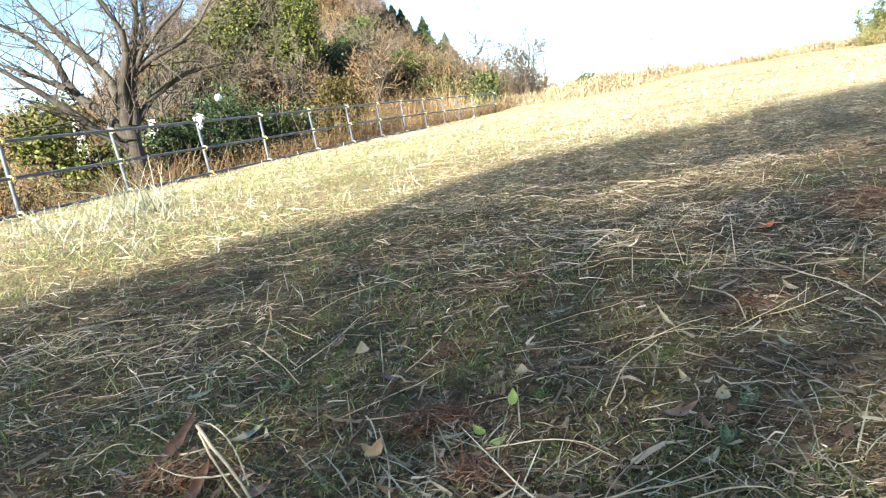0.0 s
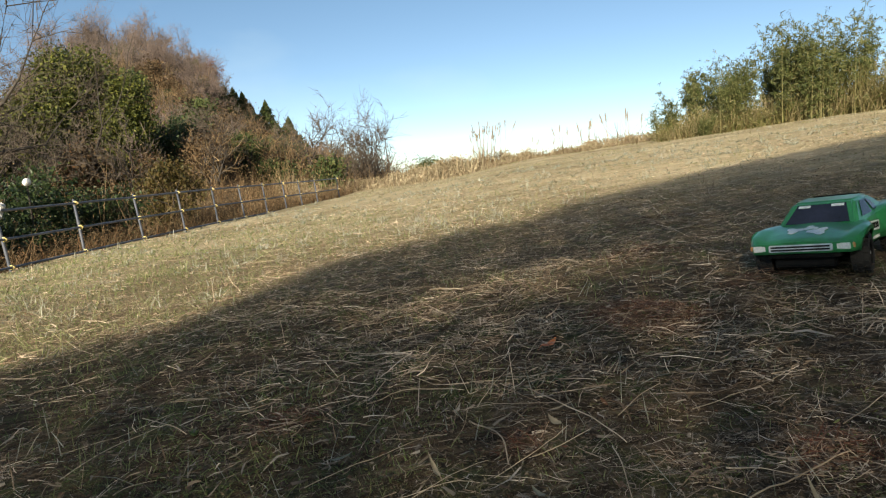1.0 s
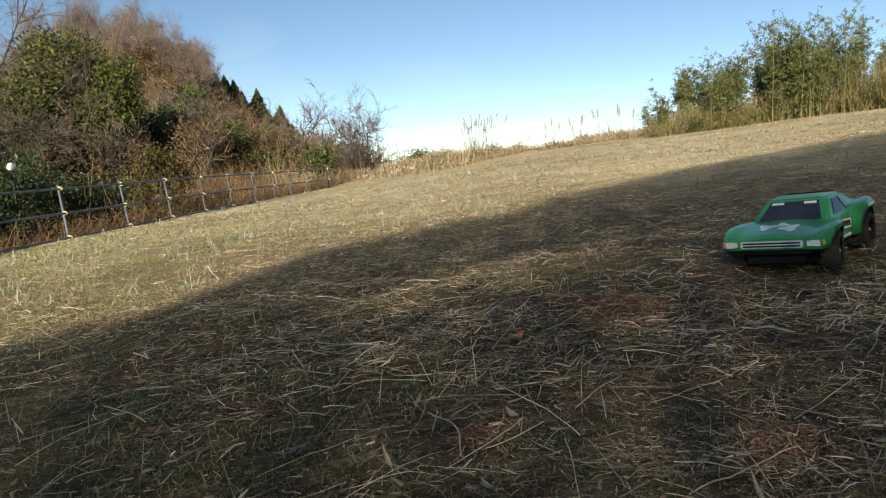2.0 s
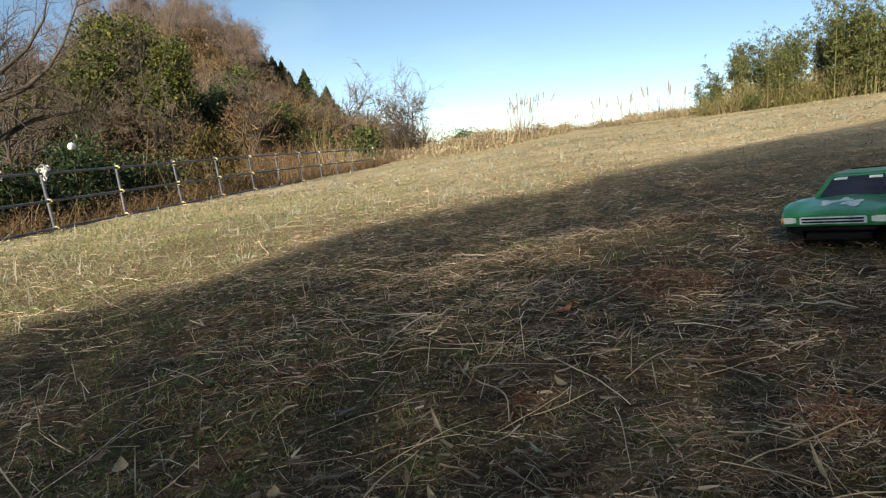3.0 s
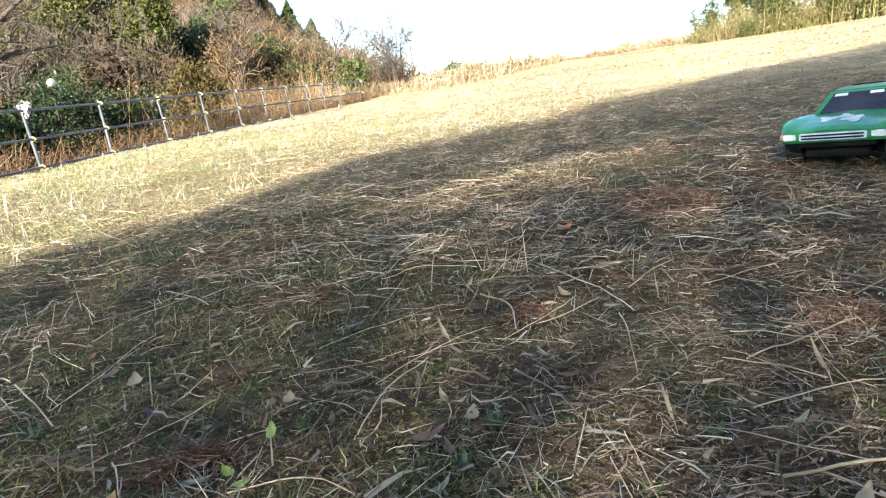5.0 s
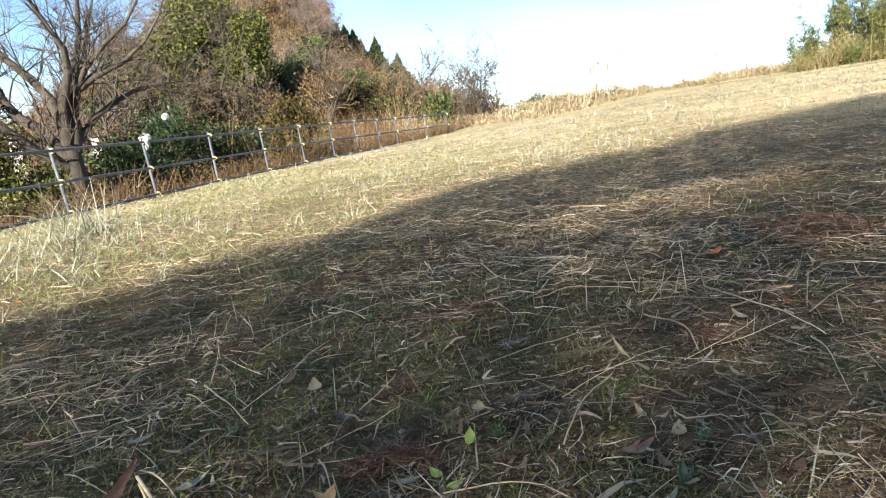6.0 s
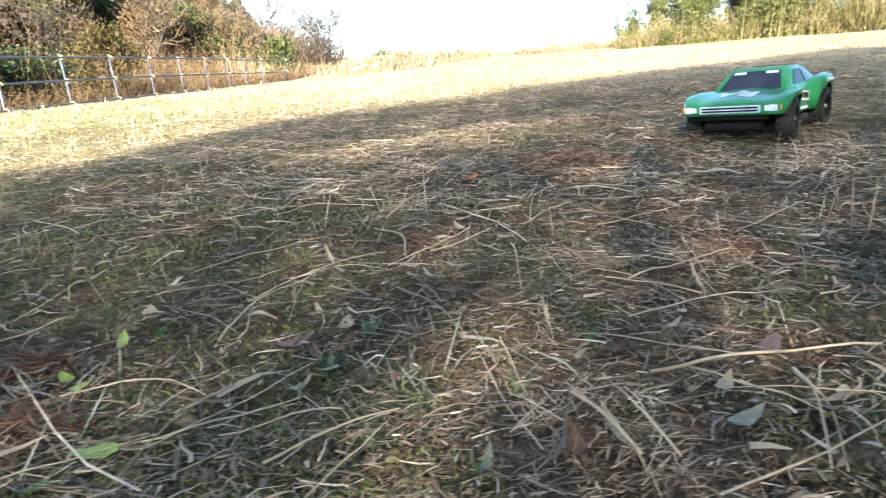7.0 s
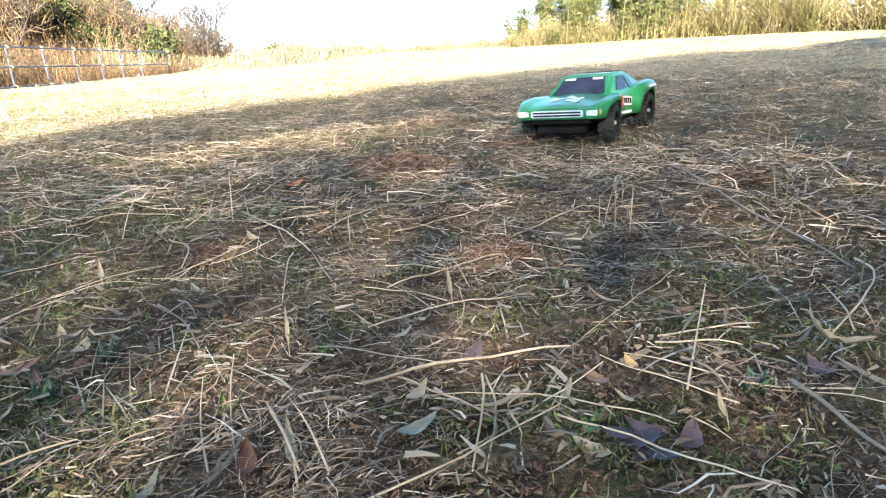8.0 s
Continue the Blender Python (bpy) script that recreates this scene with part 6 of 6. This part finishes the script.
M_STALK = surface_mat("pale dry stalk", [(0.3, 0.21, 0.13), (0.46, 0.35, 0.23), (0.6, 0.48, 0.34)], 9, 0.6, relief=0.2, distance=0.001)
M_BRANCH = surface_mat("grey dead branch", [(0.16, 0.12, 0.09), (0.3, 0.24, 0.18)], 40, 0.8, relief=0.5, distance=0.002)
for pts, rad, mm, lab in (
    ([(0.572, 2.206, 0.03), (0.62, 2.13, 0.035), (0.66, 2.07, 0.03)], 0.006, M_STALK, "thick pale stalk lying on the straw"),
    ([(0.538, 1.062, 0.03), (0.57, 0.94, 0.035), (0.6, 0.82, 0.02)], 0.0022, M_STALK, "long thin pale stalk on the straw"),
    ([(1.36, 0.945, 0.03), (1.254, 0.684, 0.03), (1.2, 0.53, 0.02), (1.15, 0.404, 0.02)], 0.004, M_BRANCH, "long dead branch lying on the turf"),
    ([(1.153, 0.41, 0.03), (1.12, 0.36, 0.035), (1.03, 0.32, 0.03), (0.939, 0.294, 0.01)], 0.0022, M_STALK, "curved pale stalk on the turf"),
    ([(0.86, 0.258, 0.02), (0.85, 0.21, 0.02), (0.842, 0.15, 0.015)], 0.004, M_BRANCH, "grey dead branch on the turf"),
    ([(0.561, 0.447, 0.015), (0.63, 0.425, 0.02), (0.74, 0.39, 0.02)], 0.003, M_STALK, "long pale stalk under a purple leaf"),
    ([(0.656, 0.395, 0.012), (0.64, 0.34, 0.02), (0.6, 0.285, 0.01)], 0.002, M_STALK, "arched pale stalk on the turf"),
    ([(0.575, 0.815, 0.02), (0.553, 0.74, 0.03), (0.532, 0.667, 0.01)], 0.0018, M_STALK, "thin pale stalk on the straw"),
    ([(0.478, 0.43, 0.02), (0.48, 0.38, 0.025), (0.482, 0.335, 0.02)], 0.003, M_STALK, "short pale stalk on the turf"),
    ([(-0.285, 0.672, 0.05), (-0.24, 0.61, 0.035), (-0.18, 0.54, 0.015)], 0.0028, M_STALK, "pale stalk in a loose bundle"),
    ([(-0.33, 0.77, 0.02), (-0.25, 0.68, 0.035), (-0.2, 0.59, 0.02)], 0.0022, M_STALK, "pale stalk in a loose bundle"),
    ([(-0.36, 1.02, 0.02), (-0.32, 0.96, 0.03), (-0.27, 0.9, 0.02)], 0.002, M_STALK, "thin pale stalk on the straw"),
    ([(0.42, 1.03, 0.01), (0.45, 0.93, 0.03), (0.43, 0.84, 0.02)], 0.0026, M_STALK, "pale stalk lying on the straw"),
    ([(1.5, 1.0, 0.02), (1.46, 0.9, 0.06), (1.45, 0.82, 0.02)], 0.003, M_BRANCH, "short dead branch standing out of the turf"),
    ([(-0.29, 0.68, 0.055), (-0.212, 0.59, 0.035), (-0.141, 0.493, 0.015)], 0.0038, M_STALK, "thick pale stalk split in two strands"),
    ([(0.058, 0.614, 0.014), (0.142, 0.599, 0.025), (0.189, 0.561, 0.012)], 0.0015, M_STALK, "pale stalk lying on the turf"),
    ([(0.131, 0.445, 0.012), (0.171, 0.505, 0.03), (0.223, 0.568, 0.014)], 0.0015, M_BRANCH, "thin grey stalk lying on the turf"),
    ([(0.13, 0.502, 0.012), (0.212, 0.493, 0.02), (0.27, 0.524, 0.012)], 0.0019, M_STALK, "long pale stalk lying on the turf"),
    ([(0.205, 0.481, 0.012), (0.296, 0.485, 0.02), (0.306, 0.458, 0.012)], 0.0014, M_STALK, "bent pale stalk lying on the turf"),
    ([(0.394, 0.719, 0.02), (0.424, 0.658, 0.022), (0.437, 0.575, 0.012)], 0.0019, M_BRANCH, "dead twig lying on the turf"),
    ([(-0.46, 0.706, 0.012), (-0.43, 0.72, 0.025), (-0.404, 0.73, 0.014)], 0.0019, M_STALK, "pale stalk lying on the turf"),
    ([(-0.304, 0.537, 0.012), (-0.275, 0.545, 0.02), (-0.248, 0.547, 0.012)], 0.0019, M_STALK, "short pale stalk lying on the turf"),
    ([(-0.447, 0.8, 0.014), (-0.4, 0.76, 0.022), (-0.347, 0.725, 0.012)], 0.0015, M_STALK, "pale stalk lying on the turf"),
    ([(-0.326, 1.014, 0.03), (-0.27, 0.94, 0.028), (-0.221, 0.88, 0.014)], 0.0028, M_STALK, "pale stalk lying on the turf"),
    ([(0.26, 1.197, 0.012), (0.338, 1.203, 0.024), (0.442, 1.155, 0.014)], 0.0019, M_STALK, "long pale stalk lying on the straw"),
    ([(0.447, 1.077, 0.012), (0.514, 1.157, 0.024), (0.596, 1.3, 0.02)], 0.0015, M_STALK, "long thin stalk lying on the straw"),
    ([(0.648, 0.385, 0.02), (0.628, 0.342, 0.03), (0.592, 0.29, 0.012)], 0.0021, M_STALK, "arched pale stalk on the turf"),
    ([(0.591, 0.441, 0.014), (0.611, 0.364, 0.022), (0.64, 0.318, 0.012)], 0.0016, M_STALK, "pale stalk lying on the straw"),
    ([(0.807, 0.323, 0.02), (0.812, 0.295, 0.024), (0.812, 0.266, 0.012)], 0.0025, M_BRANCH, "grey dead twig on the turf"),
    ([(1.33, 2.12, 0.02), (1.4, 2.14, 0.05), (1.5, 2.2, 0.03)], 0.004, M_BRANCH, "dark dead twig on the turf"),
):
    stalk(pts, rad * 0.6, mm, lab)
for k in range(190):
    x, y, r = (float(q[0]) for q in scatter(1, 0.25, 4.5, 1.3, -40, 62))
    if sunlit(x, y) > 0.5 or math.hypot(x - truck_x, y - truck_y) < 0.35:
        continue
    a, n_ = rnd.gauss(0.5, 0.9), rnd.uniform(0.06, 0.22)
    dx, dy = math.cos(a) * n_, math.sin(a) * n_
    h = rnd.uniform(0.008, 0.022)
    stalk([(x - dx / 2, y - dy / 2, h), (x + rnd.uniform(-0.01, 0.01), y + rnd.uniform(-0.01, 0.01), h + rnd.uniform(0, 0.015)), (x + dx / 2, y + dy / 2, h + rnd.uniform(-0.006, 0.02))], rnd.uniform(0.0005, 0.0012), M_STALK, "thin pale stalk lying on the straw")


def needle_patch(x0, y0, rx, ry, n):
    a, q = RNG.uniform(0, 6.28, n), np.sqrt(RNG.uniform(0, 1, n))
    q = q * (0.75 + 0.5 * smooth_noise(np.cos(a) * 3 + x0 * 9, np.sin(a) * 3, 1.0, 5))
    x, y = x0 + rx * q * np.cos(a), y0 + ry * q * np.sin(a)
    base = np.stack([x, y, ground_z(x, y) + RNG.uniform(0.004, 0.03, n) * (1.2 - q)], 1)
    v, f = ribbons(base, RNG.uniform(0, 6.28, n), RNG.uniform(0.012, 0.045, n), RNG.uniform(0.0009, 0.002, n), RNG.normal(0.1, 0.2, n), RNG.normal(0.1, 0.3, n))
    thing("needle_litter", lay_mesh("needle_litter", v, f), M_NEEDLE, "rust-red heap of dead needles in the straw", "needle litter", kind="stuff")


for spec in ((0.98, 1.44, 0.15, 0.17, 3000), (0.84, 0.705, 0.07, 0.05, 420), (0.0, 0.71, 0.055, 0.022, 800), (1.38, 2.2, 0.16, 0.12, 900), (0.47, 0.92, 0.035, 0.03, 160), (0.11, 1.235, 0.09, 0.05, 420), (1.44, 0.82, 0.05, 0.05, 450), (1.9, 2.9, 0.22, 0.15, 600), (0.05, 0.56, 0.04, 0.02, 300), (-0.3, 0.64, 0.09, 0.03, 450), (2.2, 1.5, 0.2, 0.15, 500), (1.4, 1.56, 0.14, 0.06, 350)):
    needle_patch(*spec)


def tall_tuft(x0, y0, n, tall, spread):
    x, y = x0 + RNG.normal(0, spread, n), y0 + RNG.normal(0, spread, n)
    base = np.stack([x, y, ground_z(x, y) - 0.01], 1)
    v, f = ribbons(base, RNG.uniform(0, 6.28, n), RNG.uniform(0.4, 1.0, n) * tall, RNG.uniform(0.003, 0.007, n), RNG.uniform(0.7, 1.5, n), RNG.uniform(0.2, 2.0, n), 5)
    thing("grass_tuft", lay_mesh("grass_tuft", v, f), M_STUBBLE, "tall tuft of bleached dry grass by the fence", "grass", "tall grass tufts", "stuff")


for spec in ((-2.15, 4.15, 90, 0.62, 0.1), (-2.0, 3.9, 120, 0.3, 0.14), (-2.35, 4.5, 100, 0.3, 0.16), (-1.7, 3.3, 70, 0.2, 0.12), (-2.6, 3.9, 80, 0.25, 0.15), (-1.5, 2.7, 60, 0.13, 0.12), (-2.0, 3.2, 60, 0.2, 0.14)):
    tall_tuft(*spec)


def park_lamp(p):
    ob = holder("park_lamp", p, "small white globe lamp on a thin dark pole", "lamp")
    h = 1.58
    part("pole", lay_mesh("pole", *tubes([([(0, 0, -0.1), (0, 0, h)], [0.014, 0.012])], 10)), M_BARK, ob, smooth=True)
    bm = bmesh.new()
    bmesh.ops.create_uvsphere(bm, u_segments=20, v_segments=12, radius=0.068)
    bmesh.ops.translate(bm, vec=(0, 0, h + 0.06), verts=bm.verts)
    part("globe", bm, surface_mat("white opal globe", [(0.78, 0.78, 0.75), (0.86, 0.86, 0.84)], 10, 0.25, relief=0.02), ob, "white opal globe", smooth=True)
    part("collar", lay_mesh("collar", *tubes([([(0, 0, h - 0.02), (0, 0, h + 0.01)], [0.022, 0.022])], 12)), M_BARK, ob)


lamp_at = polar(-21.4, 13.0)
lamp_at.z = 0.46 + 13.0 * math.tan(radians(1.05)) - 1.66
park_lamp(lamp_at)


def banner(p, turn, height, label):
    ob = holder("banner_flag", p, label, "banner")
    part("pole", lay_mesh("pole", *tubes([([(0, 0, -0.1), (0, 0, height)], [0.012, 0.01])], 8)), M_PIPE, ob)
    rows, cols = 14, 6
    v = [((0.02 + 0.28 * j / cols), 0.03 * math.sin(i * 0.7 + j * 0.8), height - 0.03 - (height - 0.45) * i / rows) for i in range(rows + 1) for j in range(cols + 1)]
    f = [(i * (cols + 1) + j, i * (cols + 1) + j + 1, (i + 1) * (cols + 1) + j + 1, (i + 1) * (cols + 1) + j) for i in range(rows) for j in range(cols)]
    part("cloth", lay_mesh("cloth", v, f), surface_mat("faded pink and white cloth", [(0.4, 0.22, 0.23), (0.46, 0.4, 0.39), (0.5, 0.46, 0.45)], 3, 0.8, relief=0.1), ob, "faded pink and white cloth", smooth=True)
    ob.matrix_basis = Matrix.Translation(p) @ Matrix.Rotation(turn, 4, "Z")


banner(polar(-32.2, 19.0), 0.4, 1.75, "faded pink and white banner flag beyond the fence")
banner(polar(-26.8, 20.0), -0.3, 1.25, "faded pink and white banner flag beyond the tree")


pale = leafy("pale_shrub", 55, 2.0, 1.0, M_EDGE, "pale dry seed-headed shrub beyond the fence", "shrub", 0.07, 3200)
stand(pale, polar(-30.0, 15.0, 0.1))
